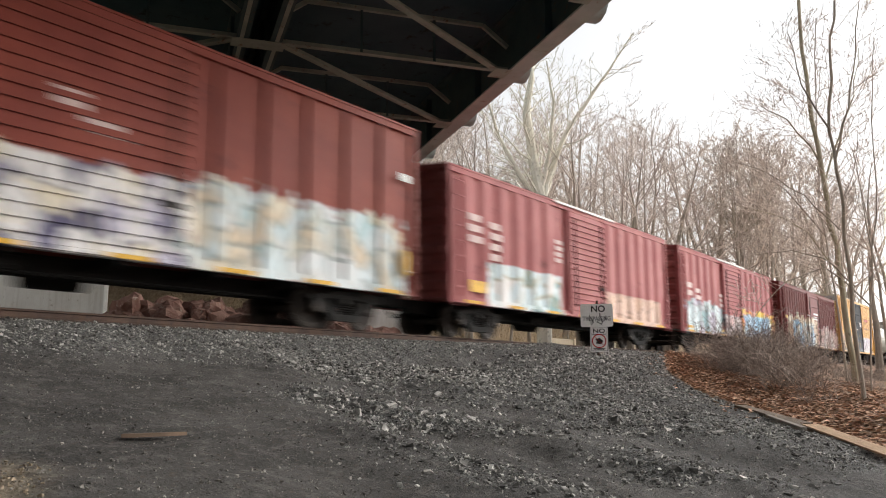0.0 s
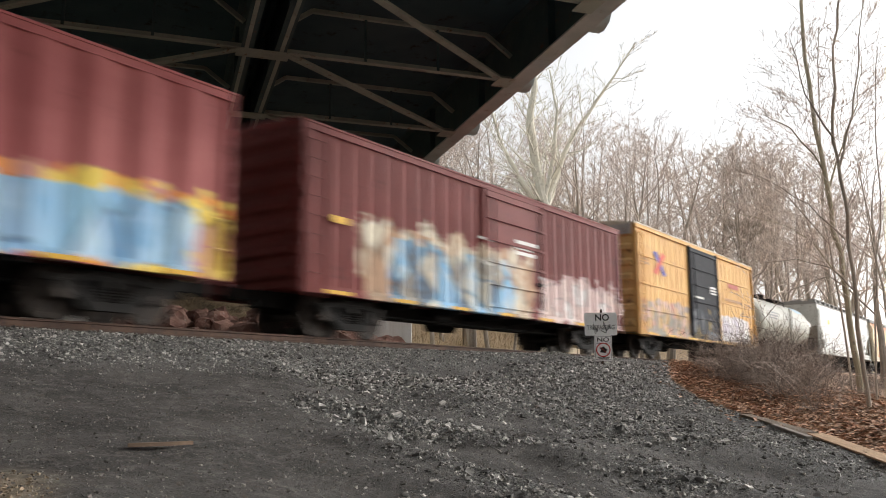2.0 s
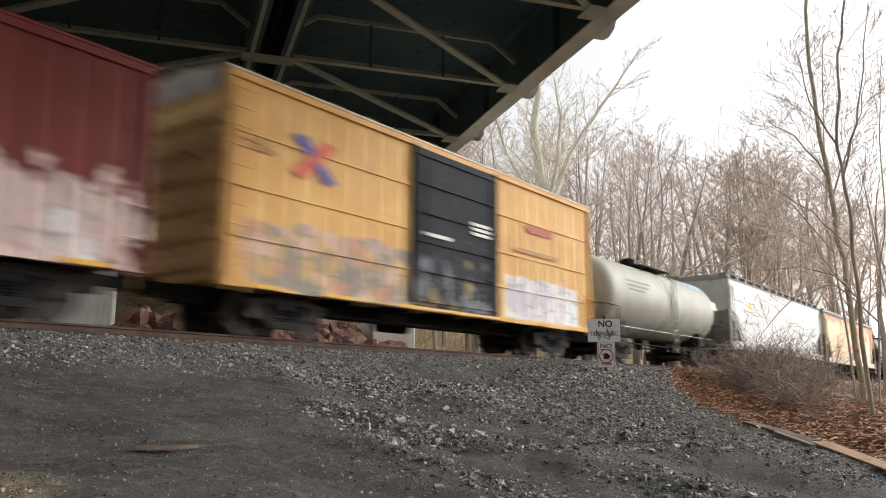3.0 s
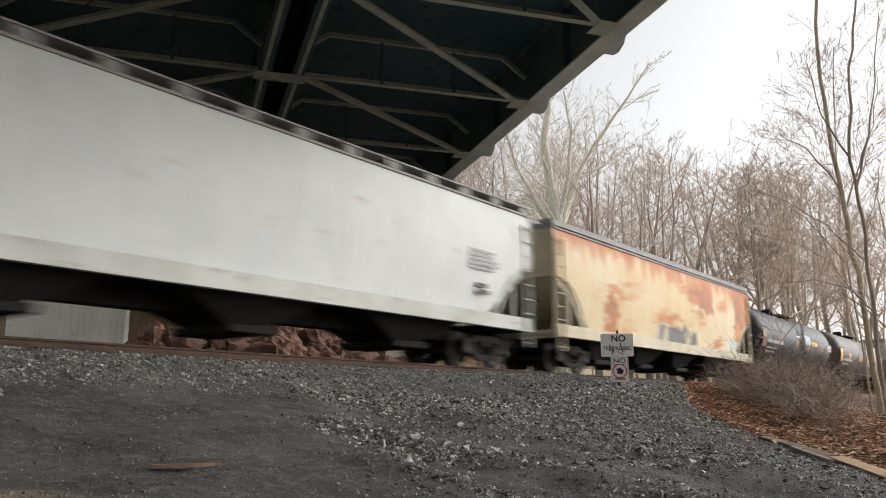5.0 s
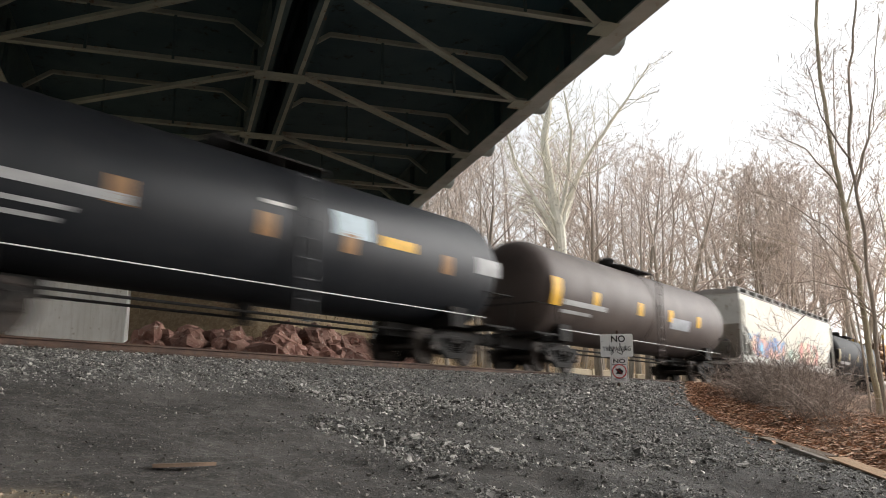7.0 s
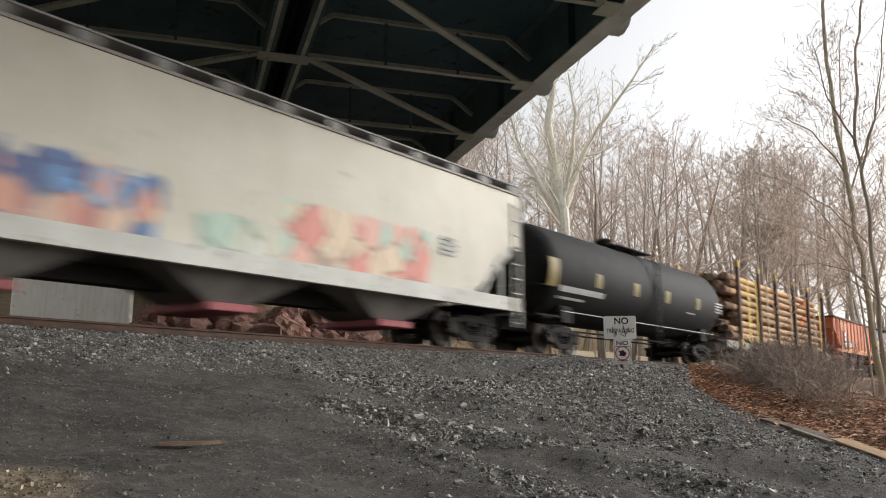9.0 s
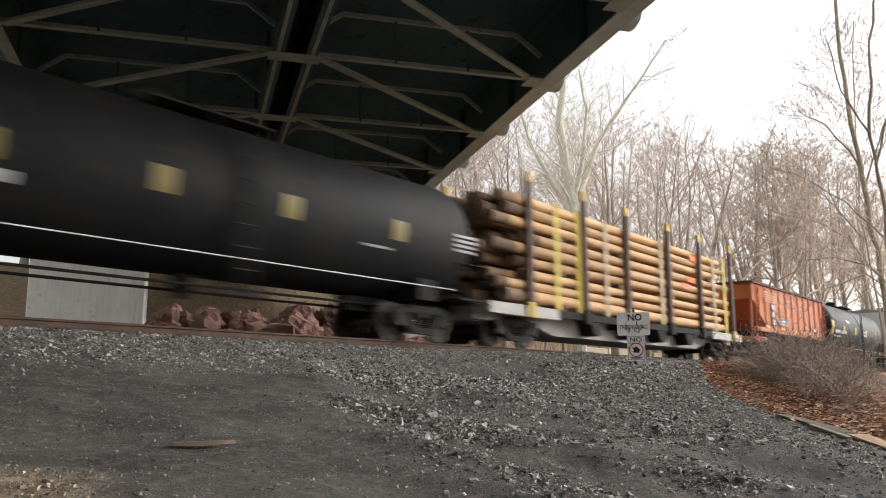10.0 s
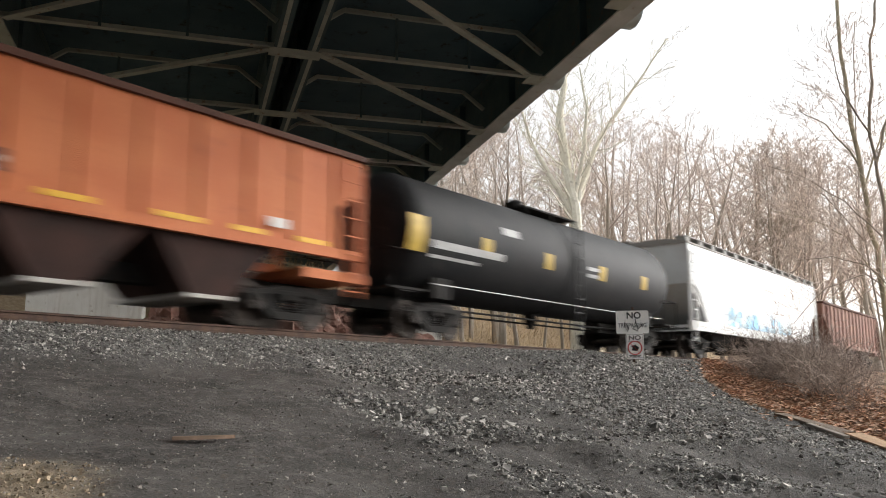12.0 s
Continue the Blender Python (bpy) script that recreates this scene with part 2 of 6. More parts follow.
# ---- mesh helpers ----
class Shape:
    """Collects vertices and faces of one mesh."""

    def __init__(self):
        self.v, self.f = [], []

    def add(self, verts, faces):
        n = len(self.v)
        self.v.extend(tuple(p) for p in verts)
        self.f.extend(tuple(i + n for i in q) for q in faces)
        return self

    def box(self, x0, x1, y0, y1, z0, z1, c=0.0):
        if c <= 0:
            p = [(x, y, z) for x in (x0, x1) for y in (y0, y1) for z in (z0, z1)]
            return self.add(p, [(0, 1, 3, 2), (4, 6, 7, 5), (0, 4, 5, 1), (2, 3, 7, 6), (0, 2, 6, 4), (1, 5, 7, 3)])
        bm = bmesh.new()
        bmesh.ops.create_cube(bm, size=1)
        for q in bm.verts:
            q.co = Vector(((x0 + x1) / 2 + q.co.x * (x1 - x0), (y0 + y1) / 2 + q.co.y * (y1 - y0), (z0 + z1) / 2 + q.co.z * (z1 - z0)))
        bmesh.ops.bevel(bm, geom=bm.edges[:], offset=c, segments=1, affect="EDGES")
        bm.verts.index_update()
        self.add([q.co for q in bm.verts], [[q.index for q in g.verts] for g in bm.faces])
        bm.free()
        return self

    def beam(self, a, b, w, h, up=(0, 0, 1)):
        """A bar of w by h between two points."""
        a, b = Vector(a), Vector(b)
        d = (b - a).normalized()
        s = d.cross(Vector(up))
        s = s.normalized() if s.length > 1e-4 else Vector((1, 0, 0))
        u = s.cross(d).normalized()
        p = [q + s * i * w / 2 + u * j * h / 2 for q in (a, b) for i, j in ((-1, -1), (1, -1), (1, 1), (-1, 1))]
        return self.add(p, [(3, 2, 1, 0), (4, 5, 6, 7), (0, 1, 5, 4), (1, 2, 6, 5), (2, 3, 7, 6), (3, 0, 4, 7)])

    def tube(self, path, radii, n=8, caps=True):
        path = [Vector(p) for p in path]
        rings = []
        for i, p in enumerate(path):
            d = (path[min(i + 1, len(path) - 1)] - path[max(i - 1, 0)]).normalized()
            s = d.cross(Vector((0.31, 0.17, 0.94)))
            s = s.normalized() if s.length > 0.1 else d.cross(Vector((1, 0, 0))).normalized()
            u = s.cross(d)
            r = radii[i] if isinstance(radii, (list, tuple)) else radii
            rings.append([p + (s * math.cos(k * math.tau / n) + u * math.sin(k * math.tau / n)) * r for k in range(n)])
        v = [q for g in rings for q in g]
        f = [(i * n + k, i * n + (k + 1) % n, (i + 1) * n + (k + 1) % n, (i + 1) * n + k) for i in range(len(path) - 1) for k in range(n)]
        if caps:
            f += [tuple(range(n - 1, -1, -1)), tuple((len(path) - 1) * n + k for k in range(n))]
        return self.add(v, f)

    def prism(self, outline, y0, y1):
        """An outline in x and z, pushed from y0 to y1."""
        n = len(outline)
        v = [(x, y0, z) for x, z in outline] + [(x, y1, z) for x, z in outline]
        return self.add(v, [tuple(range(n)), tuple(range(2 * n - 1, n - 1, -1))] + [(i, i + n, (i + 1) % n + n, (i + 1) % n) for i in range(n)])

    def extrude_x(self, outline, x0, x1):
        """An outline in y and z, pushed from x0 to x1."""
        n = len(outline)
        v = [(x0, y, z) for y, z in outline] + [(x1, y, z) for y, z in outline]
        return self.add(v, [tuple(range(n - 1, -1, -1)), tuple(range(n, 2 * n))] + [(i, (i + 1) % n, (i + 1) % n + n, i + n) for i in range(n)])

    def lathe_x(self, profile, n=36):
        """Rings of (x, radius) round the x axis at y 0, z 0."""
        v = [(x, r * math.sin(k * math.tau / n), r * math.cos(k * math.tau / n)) for x, r in profile for k in range(n)]
        f = [(i * n + k, i * n + (k + 1) % n, (i + 1) * n + (k + 1) % n, (i + 1) * n + k) for i in range(len(profile) - 1) for k in range(n)]
        f += [tuple(range(n - 1, -1, -1)), tuple((len(profile) - 1) * n + k for k in range(n))]
        return self.add(v, f)

    def shift(self, x, y, z):
        self.v = [(a + x, b + y, c + z) for a, b, c in self.v]
        return self

    def mesh(self, name, material, smooth=35):
        me = bpy.data.meshes.new(name)
        me.from_pydata(self.v, [], self.f)
        bm = bmesh.new()
        bm.from_mesh(me)
        bmesh.ops.recalc_face_normals(bm, faces=bm.faces[:])
        bm.to_mesh(me)
        bm.free()
        me.materials.append(material)
        if smooth:
            me.shade_smooth()
            me.set_sharp_from_angle(angle=radians(smooth))
        return me


def part(name, shape, material, parent, label="", at=None, smooth=35):
    """One mesh object under a thing or a part. shape: a Shape, or a mesh to share."""
    me = shape.mesh(name, material, smooth) if isinstance(shape, Shape) else shape
    ob = new(name, me)
    ob.parent = parent
    if at is not None:
        ob.matrix_basis = at
    return tagged(ob, label)


def thing(name, label, category, group="", kind="", at=None):
    ob = new(name)
    if at is not None:
        ob.matrix_basis = at
    return tagged(ob, label, category, group, kind)


def solid(name, shape, material, label, category, group="", kind="", at=None, smooth=35):
    ob = new(name, shape.mesh(name, material, smooth))
    if at is not None:
        ob.matrix_basis = at
    return tagged(ob, label, category, group, kind)


def track_z(x):
    """Height of the rail heads along the line."""
    return 2.74 + 0.004 * x


# ---- the ground ----
TRACK_Y = 13.85


def smooth01(v, a, b):
    t = np.clip((v - a) / (b - a), 0, 1)
    return t * t * (3 - 2 * t)


def leaf_edge(y):
    return np.interp(y, [-8, 0, 2.2, 5.6, 7.8, 9.1, 10.3, 12], [-1, 10.5, 14.5, 19.4, 22.6, 24.2, 26.8, 33])


def gravel_edge(y):
    """Where the smooth dirt ends and the dumped stone begins."""
    return np.interp(y, [2, 3.8, 5.3, 6.6, 8, 9.9, 10.8], [5.0, 5.5, 6.4, 7.3, 8.2, 10.2, 10.3])


def lanes(x, y):
    """How stony the slope is across the wheel lanes that run down it."""
    q = x + 0.25 * (y - 5) * np.clip((x - 6.5) / 2.5, -0.5, 1)
    low = np.interp(q, [5.0, 5.7, 6.7, 7.2, 8.3, 8.8, 9.4, 9.9, 11.4, 12.4, 15.5, 16.3, 17.3, 18.5, 40], [0.3, 0.95, 0.9, 0.08, 0.08, 0.8, 0.7, 0.06, 0.1, 0.98, 0.95, 0.2, 0.3, 0.85, 0.85])
    up = smooth01(y, 7.6, 9.6)
    return low * (1 - up) + 0.92 * up


def lane_height(x, y):
    near = smooth01(x - gravel_edge(y), -0.8, 0.6) * (1 - smooth01(x, 17, 20)) * (1 - smooth01(y, 8.5, 10)) * smooth01(y, 1.5, 3)
    return 0.2 * near * (lanes(x, y) - 0.5)


def ground_z(x, y):
    x, y = np.asarray(x, float), np.asarray(y, float)
    a = np.interp(y, [-40, -8, 0, 4, 9, 10.6, 11.9, 12.4, 15.4, 17.5, 25.5], [-1.2, -0.4, 0, 0.75, 1.6, 1.86, 2.36, 2.52, 2.54, 2.1, 2.3])
    b = np.interp(y, [-40, -8, 0, 4, 7.5, 10.2, 11.0, 12.4, 15.4, 17.5, 25.5], [-0.6, 0.1, 0.35, 0.75, 1.32, 2.22, 2.5, 2.57, 2.55, 2.2, 2.4])
    w = smooth01(x, 14, 21)
    z = a * (1 - w) + b * w
    z = z + 0.004 * np.clip(x, -40, 120) * smooth01(y, 8, 12)
    back = y - 10.0 * (1 - smooth01(x, 21, 27))  # the far bank stands back where the bridge comes down
    z = z + np.interp(back, [25.5, 34, 80], [0, 5.85, 7.6])
    z = z + lane_height(x, y)
    z = z + 0.55 * smooth01(x - leaf_edge(y), 0.5, 9) * (1 - smooth01(y, 7, 11))
    z = z + 1.5 * smooth01(x, 14.6, 18) * (1 - smooth01(x, 26, 29)) * np.exp(-((y - 24.6) / 1.5) ** 2)
    return z


def axis(pieces):
    out = []
    for lo, hi, step in pieces:
        out += list(np.arange(lo, hi - 1e-6, step))
    return np.array(out + [pieces[-1][1]])


gx = axis([(-1500, -300, 300), (-300, -60, 40), (-60, -10, 5), (-10, 0, 0.5), (0, 30, 0.11), (30, 60, 0.4), (60, 120, 4), (120, 400, 40), (400, 1600, 300)])
gy = axis([(-1500, -300, 300), (-300, -40, 40), (-40, -4, 3), (-4, 2, 0.4), (2, 12.4, 0.09), (12.4, 24, 0.5), (24, 100, 4), (100, 300, 40), (300, 1500, 300)])
GX, GY = np.meshgrid(gx, gy, indexing="ij")
GZ = ground_z(GX, GY)
rough_amount = np.where((GY < 12.4), 1.0, 0.3)
bumps = np.zeros(GX.shape)
for i in range(len(gx)):
    if -8 < gx[i] < 60:
        for j in range(len(gy)):
            if 0 < gy[j] < 24:
                p = Vector((gx[i], gy[j], 0))
                bumps[i, j] = 0.10 * noise.noise(p * 0.45) + 0.045 * noise.noise(p * 1.5) + 0.02 * noise.noise(p * 5.0)
fade_track = 1 - smooth01(GY, 11.2, 12.2) * 0.9
GZ = GZ + bumps * rough_amount * fade_track
nx, ny = len(gx), len(gy)
gme = bpy.data.meshes.new("ground")
gme.from_pydata(np.stack([GX, GY, GZ], -1).reshape(-1, 3).tolist(), [],
                [(i * ny + j, (i + 1) * ny + j, (i + 1) * ny + j + 1, i * ny + j + 1) for i in range(nx - 1) for j in range(ny - 1)])
leafy = smooth01(GX - leaf_edge(GY) + 6 * bumps, -0.3, 0.7) * (GY < 11.5)
ruts = np.zeros(GX.shape)
for i in range(nx):
    if -8 < gx[i] < 60:
        for j in range(ny):
            if 0 < gy[j] < 14:
                ruts[i, j] = noise.noise(Vector((0.16 * gx[i] - 0.1 * gy[j], 0.75 * gy[j] + 0.22 * gx[i], 3.0))) + 0.35 * noise.noise(Vector((0.9 * gx[i], 1.6 * gy[j], 9.0)))
crest = smooth01(GY + 6 * bumps, 10.3, 11.6) * 0.7
fan = smooth01(GX - gravel_edge(GY) + 7 * bumps + 0.5 * ruts, -0.8, 1.3) * np.clip(lanes(GX + 5 * bumps + 0.7 * ruts, GY + 6 * bumps) * (0.75 + 1.0 * ruts), 0.04, 1)
stony = np.maximum(crest, fan)
sandy = (1 - smooth01(np.hypot((GX - 2.45) * 0.85, GY - 5.3) + 4 * bumps, 0.4, 0.95)) * 0.85
far_bank = smooth01(GY, 19.0, 24.0)
for key, arr in (("leafy", leafy), ("stony", stony), ("sandy", sandy), ("far_bank", far_bank)):
    at = gme.attributes.new(key, "FLOAT", "POINT")
    at.data.foreach_set("value", arr.astype(np.float32).ravel())


def ground_material():
    m = bpy.data.materials.new("dirt_gravel_and_leaf_litter")
    m.use_nodes = True
    nt = m.node_tree
    bsdf = nt.nodes["Principled BSDF"]
    vec = coords(nt)
    broad, mid, fine = noisy(nt, vec, 0.7, 6), noisy(nt, vec, 6, 6, 0.65), noisy(nt, vec, 38, 6, 0.75)
    vo = nt.nodes.new("ShaderNodeTexVoronoi")
    vo.inputs["Scale"].default_value = 34
    nt.links.new(vec, vo.inputs["Vector"])
    sc = nt.nodes.new("ShaderNodeSeparateColor")
    nt.links.new(vo.outputs["Color"], sc.inputs[0])

    def mask(key):
        a = nt.nodes.new("ShaderNodeAttribute")
        a.attribute_name = key
        return a.outputs["Fac"]

    dirt = blend(nt, ramp01(nt, broad, 0.38, 0.62), (0.052, 0.048, 0.045), (0.088, 0.082, 0.076))
    dirt = blend(nt, maths(nt, "MULTIPLY", ramp01(nt, mid, 0.5, 0.64), 0.5), dirt, (0.17, 0.158, 0.143))
    dirt = blend(nt, maths(nt, "SUBTRACT", 1.0, ramp01(nt, fine, 0.33, 0.49)), dirt, (0.022, 0.02, 0.018))
    dirt = blend(nt, ramp01(nt, fine, 0.57, 0.68), dirt, (0.2, 0.187, 0.168))
    dirt = blend(nt, maths(nt, "MULTIPLY", ramp01(nt, noisy(nt, vec, 14, 5, 0.7), 0.56, 0.66), 0.45), dirt, (0.125, 0.095, 0.07))
    stone = ramp(nt, sc.outputs[0], [(0, (0.045, 0.044, 0.041)), (0.5, (0.10, 0.097, 0.091)), (1, (0.22, 0.214, 0.202))])
    stone = blend(nt, ramp01(nt, vo.outputs["Distance"], 0.02, 0.0), stone, (0.05, 0.05, 0.05))
    leaf = blend(nt, ramp01(nt, mid, 0.35, 0.65), (0.21, 0.125, 0.08), (0.36, 0.235, 0.155))
    bank = blend(nt, ramp01(nt, mid, 0.35, 0.7), (0.30, 0.215, 0.13), (0.46, 0.36, 0.24))
    col = blend(nt, mask("stony"), dirt, stone)
    col = blend(nt, mask("sandy"), col, blend(nt, ramp01(nt, mid, 0.4, 0.6), (0.2, 0.155, 0.105), (0.36, 0.295, 0.21)))
    col = blend(nt, mask("far_bank"), col, bank)
    col = blend(nt, mask("leafy"), col, leaf)
    nt.links.new(col, bsdf.inputs["Base Color"])
    bsdf.inputs["Roughness"].default_value = 0.92
    bsdf.inputs["Specular IOR Level"].default_value = 0.25
    bp = nt.nodes.new("ShaderNodeBump")
    bp.inputs["Strength"].default_value, bp.inputs["Distance"].default_value = 0.95, 0.05
    h = maths(nt, "ADD", maths(nt, "MULTIPLY", mid, 0.6), maths(nt, "MULTIPLY", fine, 0.5))
    h = maths(nt, "SUBTRACT", h, maths(nt, "MULTIPLY", maths(nt, "MULTIPLY", vo.outputs["Distance"], 0.8), mask("stony")))
    nt.links.new(h, bp.inputs["Height"])
    nt.links.new(bp.outputs[0], bsdf.inputs["Normal"])
    return m


gme.materials.append(ground_material())
gme.shade_smooth()
tagged(new("ground", gme), "dark dirt slope with crushed grey stone and leaf litter", "ground", kind="structure")


def ground_at(x, y):
    i, j = int(np.searchsorted(gx, x)) - 1, int(np.searchsorted(gy, y)) - 1
    u, v = (x - gx[i]) / (gx[i + 1] - gx[i]), (y - gy[j]) / (gy[j + 1] - gy[j])
    return float((GZ[i, j] * (1 - u) + GZ[i + 1, j] * u) * (1 - v) + (GZ[i, j + 1] * (1 - u) + GZ[i + 1, j + 1] * u) * v)


def field(arr, x, y):
    return float(arr[min(int(np.searchsorted(gx, x)), nx - 1), min(int(np.searchsorted(gy, y)), ny - 1)])


# ---- the railway track ----
def railway():
    track = thing("railway_track", "rusty steel rails on creosoted ties in grey ballast", "track", kind="structure")
    prof = [(-0.075, -0.17), (0.075, -0.17), (0.075, -0.155), (0.012, -0.13), (0.010, -0.045), (0.036, -0.035), (0.036, -0.004), (0.03, 0), (-0.03, 0),
            (-0.036, -0.004), (-0.036, -0.035), (-0.010, -0.045), (-0.012, -0.13), (-0.075, -0.155)]
    for y in (TRACK_Y - 0.72, TRACK_Y + 0.72):
        s = Shape().extrude_x(prof, -40, 160)
        s.v = [(x, yy + y, z + track_z(x)) for x, yy, z in s.v]
        part("rail", s, RAIL_STEEL, track)
    tie = Shape().box(-0.11, 0.11, -1.28, 1.28, -0.16, 0, 0.012).mesh("tie", TIE_WOOD)
    for k in range(150):
        x = -12 + 0.52 * k
        part("tie", tie, TIE_WOOD, track, "", pose(x, TRACK_Y + random.uniform(-0.05, 0.05), track_z(x) - 0.2, 0, 0, random.uniform(-1, 1)))
    return track


railway()


# ---- the bridge ----
BR = Matrix.Rotation(math.atan2(0.811, 0.585), 4, "Z")  # local x runs along the bridge, local -y to its open edge
BZ = 10.2
SPAN0, BAY = 20.75, 5.0
EDGE, MID, LEFT = -9.15, -2.1, 4.95  # local y of the three lines of girders


def bridge():
    b = thing("road_bridge", "green steel girder road bridge with braced underside crossing the track", "bridge", kind="structure", at=BR)
    x0, x1 = -40, 75
    for nm, y in (("edge_girder", EDGE), ("middle_girder", MID - 0.42), ("middle_girder", MID + 0.42), ("far_girder", LEFT)):
        w = 0.5 if nm == "edge_girder" else 0.3
        y = y - 0.08 if nm == "edge_girder" else y
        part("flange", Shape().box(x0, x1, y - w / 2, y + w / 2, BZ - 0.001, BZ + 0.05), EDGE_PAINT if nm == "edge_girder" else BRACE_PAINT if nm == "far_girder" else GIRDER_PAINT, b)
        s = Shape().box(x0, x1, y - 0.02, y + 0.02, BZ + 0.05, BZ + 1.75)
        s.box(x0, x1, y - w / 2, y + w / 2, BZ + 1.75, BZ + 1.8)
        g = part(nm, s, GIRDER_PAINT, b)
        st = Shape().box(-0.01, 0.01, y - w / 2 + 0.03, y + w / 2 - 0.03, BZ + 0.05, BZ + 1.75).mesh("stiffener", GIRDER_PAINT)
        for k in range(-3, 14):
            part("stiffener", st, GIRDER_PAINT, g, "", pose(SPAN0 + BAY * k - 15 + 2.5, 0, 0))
    for y in (MID - 0.44, MID + 0.44):
        part("flange_edge", Shape().box(x0, x1, y - 0.05, y + 0.05, BZ - 0.02, BZ + 0.06), BRACE_PAINT, b, "pale painted flange edge")
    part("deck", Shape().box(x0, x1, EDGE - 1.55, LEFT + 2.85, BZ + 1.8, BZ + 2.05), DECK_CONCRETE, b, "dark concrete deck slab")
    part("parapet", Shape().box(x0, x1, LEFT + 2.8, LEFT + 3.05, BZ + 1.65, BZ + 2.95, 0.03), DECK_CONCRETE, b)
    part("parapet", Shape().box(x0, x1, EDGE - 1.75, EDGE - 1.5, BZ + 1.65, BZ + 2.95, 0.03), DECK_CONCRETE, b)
    for k in range(-4, 9):
        x = SPAN0 + BAY * k
        # cross frames between neighbouring girders: bottom strut, bent top strut, hangers
        for ya, yb in ((EDGE + 0.1, MID - 0.5), (MID + 0.5, LEFT - 0.1)):
            s = Shape().box(x - 0.09, x + 0.09, ya, yb, BZ + 0.06, BZ + 0.075)
            s.box(x - 0.01, x + 0.01, ya, yb, BZ + 0.075, BZ + 0.2)
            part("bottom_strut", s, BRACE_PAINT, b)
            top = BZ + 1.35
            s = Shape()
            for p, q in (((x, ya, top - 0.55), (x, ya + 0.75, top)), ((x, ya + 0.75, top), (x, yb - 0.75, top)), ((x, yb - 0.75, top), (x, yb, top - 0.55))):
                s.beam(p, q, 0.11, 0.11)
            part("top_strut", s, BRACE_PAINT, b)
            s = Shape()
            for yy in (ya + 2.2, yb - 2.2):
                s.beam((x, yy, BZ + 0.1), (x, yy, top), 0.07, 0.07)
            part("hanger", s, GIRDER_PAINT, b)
        part("gusset", Shape().box(x - 0.28, x + 0.28, MID - 0.66, MID + 0.68, BZ - 0.035, BZ - 0.02), BRACE_PAINT, b)
        part("gusset", Shape().prism([(x - 0.35, 0), (x + 0.35, 0), (x + 0.2, 0.02), (x - 0.2, 0.02)], EDGE + 0.1, EDGE + 0.6).shift(0, 0, BZ - 0.005), BRACE_PAINT, b)
        # lateral bracing from the middle girders out to the next frame
        for ya, yb in ((MID - 0.6, EDGE + 0.35), (MID + 0.6, LEFT - 0.2)):
            s = Shape().beam((x, ya, BZ + 0.02), (x + BAY, yb, BZ + 0.02), 0.2, 0.02).beam((x, ya, BZ + 0.09), (x + BAY, yb, BZ + 0.09), 0.02, 0.13)
            part("lateral_brace", s, BRACE_PAINT, b)
        # cantilever brackets outside the far girder
        s = Shape().add([(x + a, LEFT + u, BZ + w) for a in (-0.02, 0.02) for u, w in ((0.02, 0.15), (0.02, 1.78), (2.75, 1.78), (2.75, 1.5))],
                        [(0, 1, 2, 3), (7, 6, 5, 4), (0, 4, 5, 1), (1, 5, 6, 2), (2, 6, 7, 3), (3, 7, 4, 0)])
        s.beam((x, LEFT + 0.1, BZ + 0.12), (x, LEFT + 2.75, BZ + 1.48), 0.24, 0.03)
        part("cantilever_bracket", s, TEAL_PAINT, b, "green painted bracket plate")
        # rounded bracket ends under the overhanging edge
        out = [(0, 0.0), (0.15, -0.22), (0.45, -0.34), (0.75, -0.30), (0.95, -0.12), (1.0, 0.1), (0, 0.1)]
        part("bracket", Shape().prism([(x - 1.9 + u, z) for u, z in out], EDGE - 2.1, EDGE - 1.6).shift(0, 0, BZ + 1.62), EDGE_PAINT, b)
    return b


bridge()


# ---- rolling stock ----
SPEED, NEAR_Y = 20.0, 1.5
WHEEL_R = 0.457
cars, wheelsets = [], []


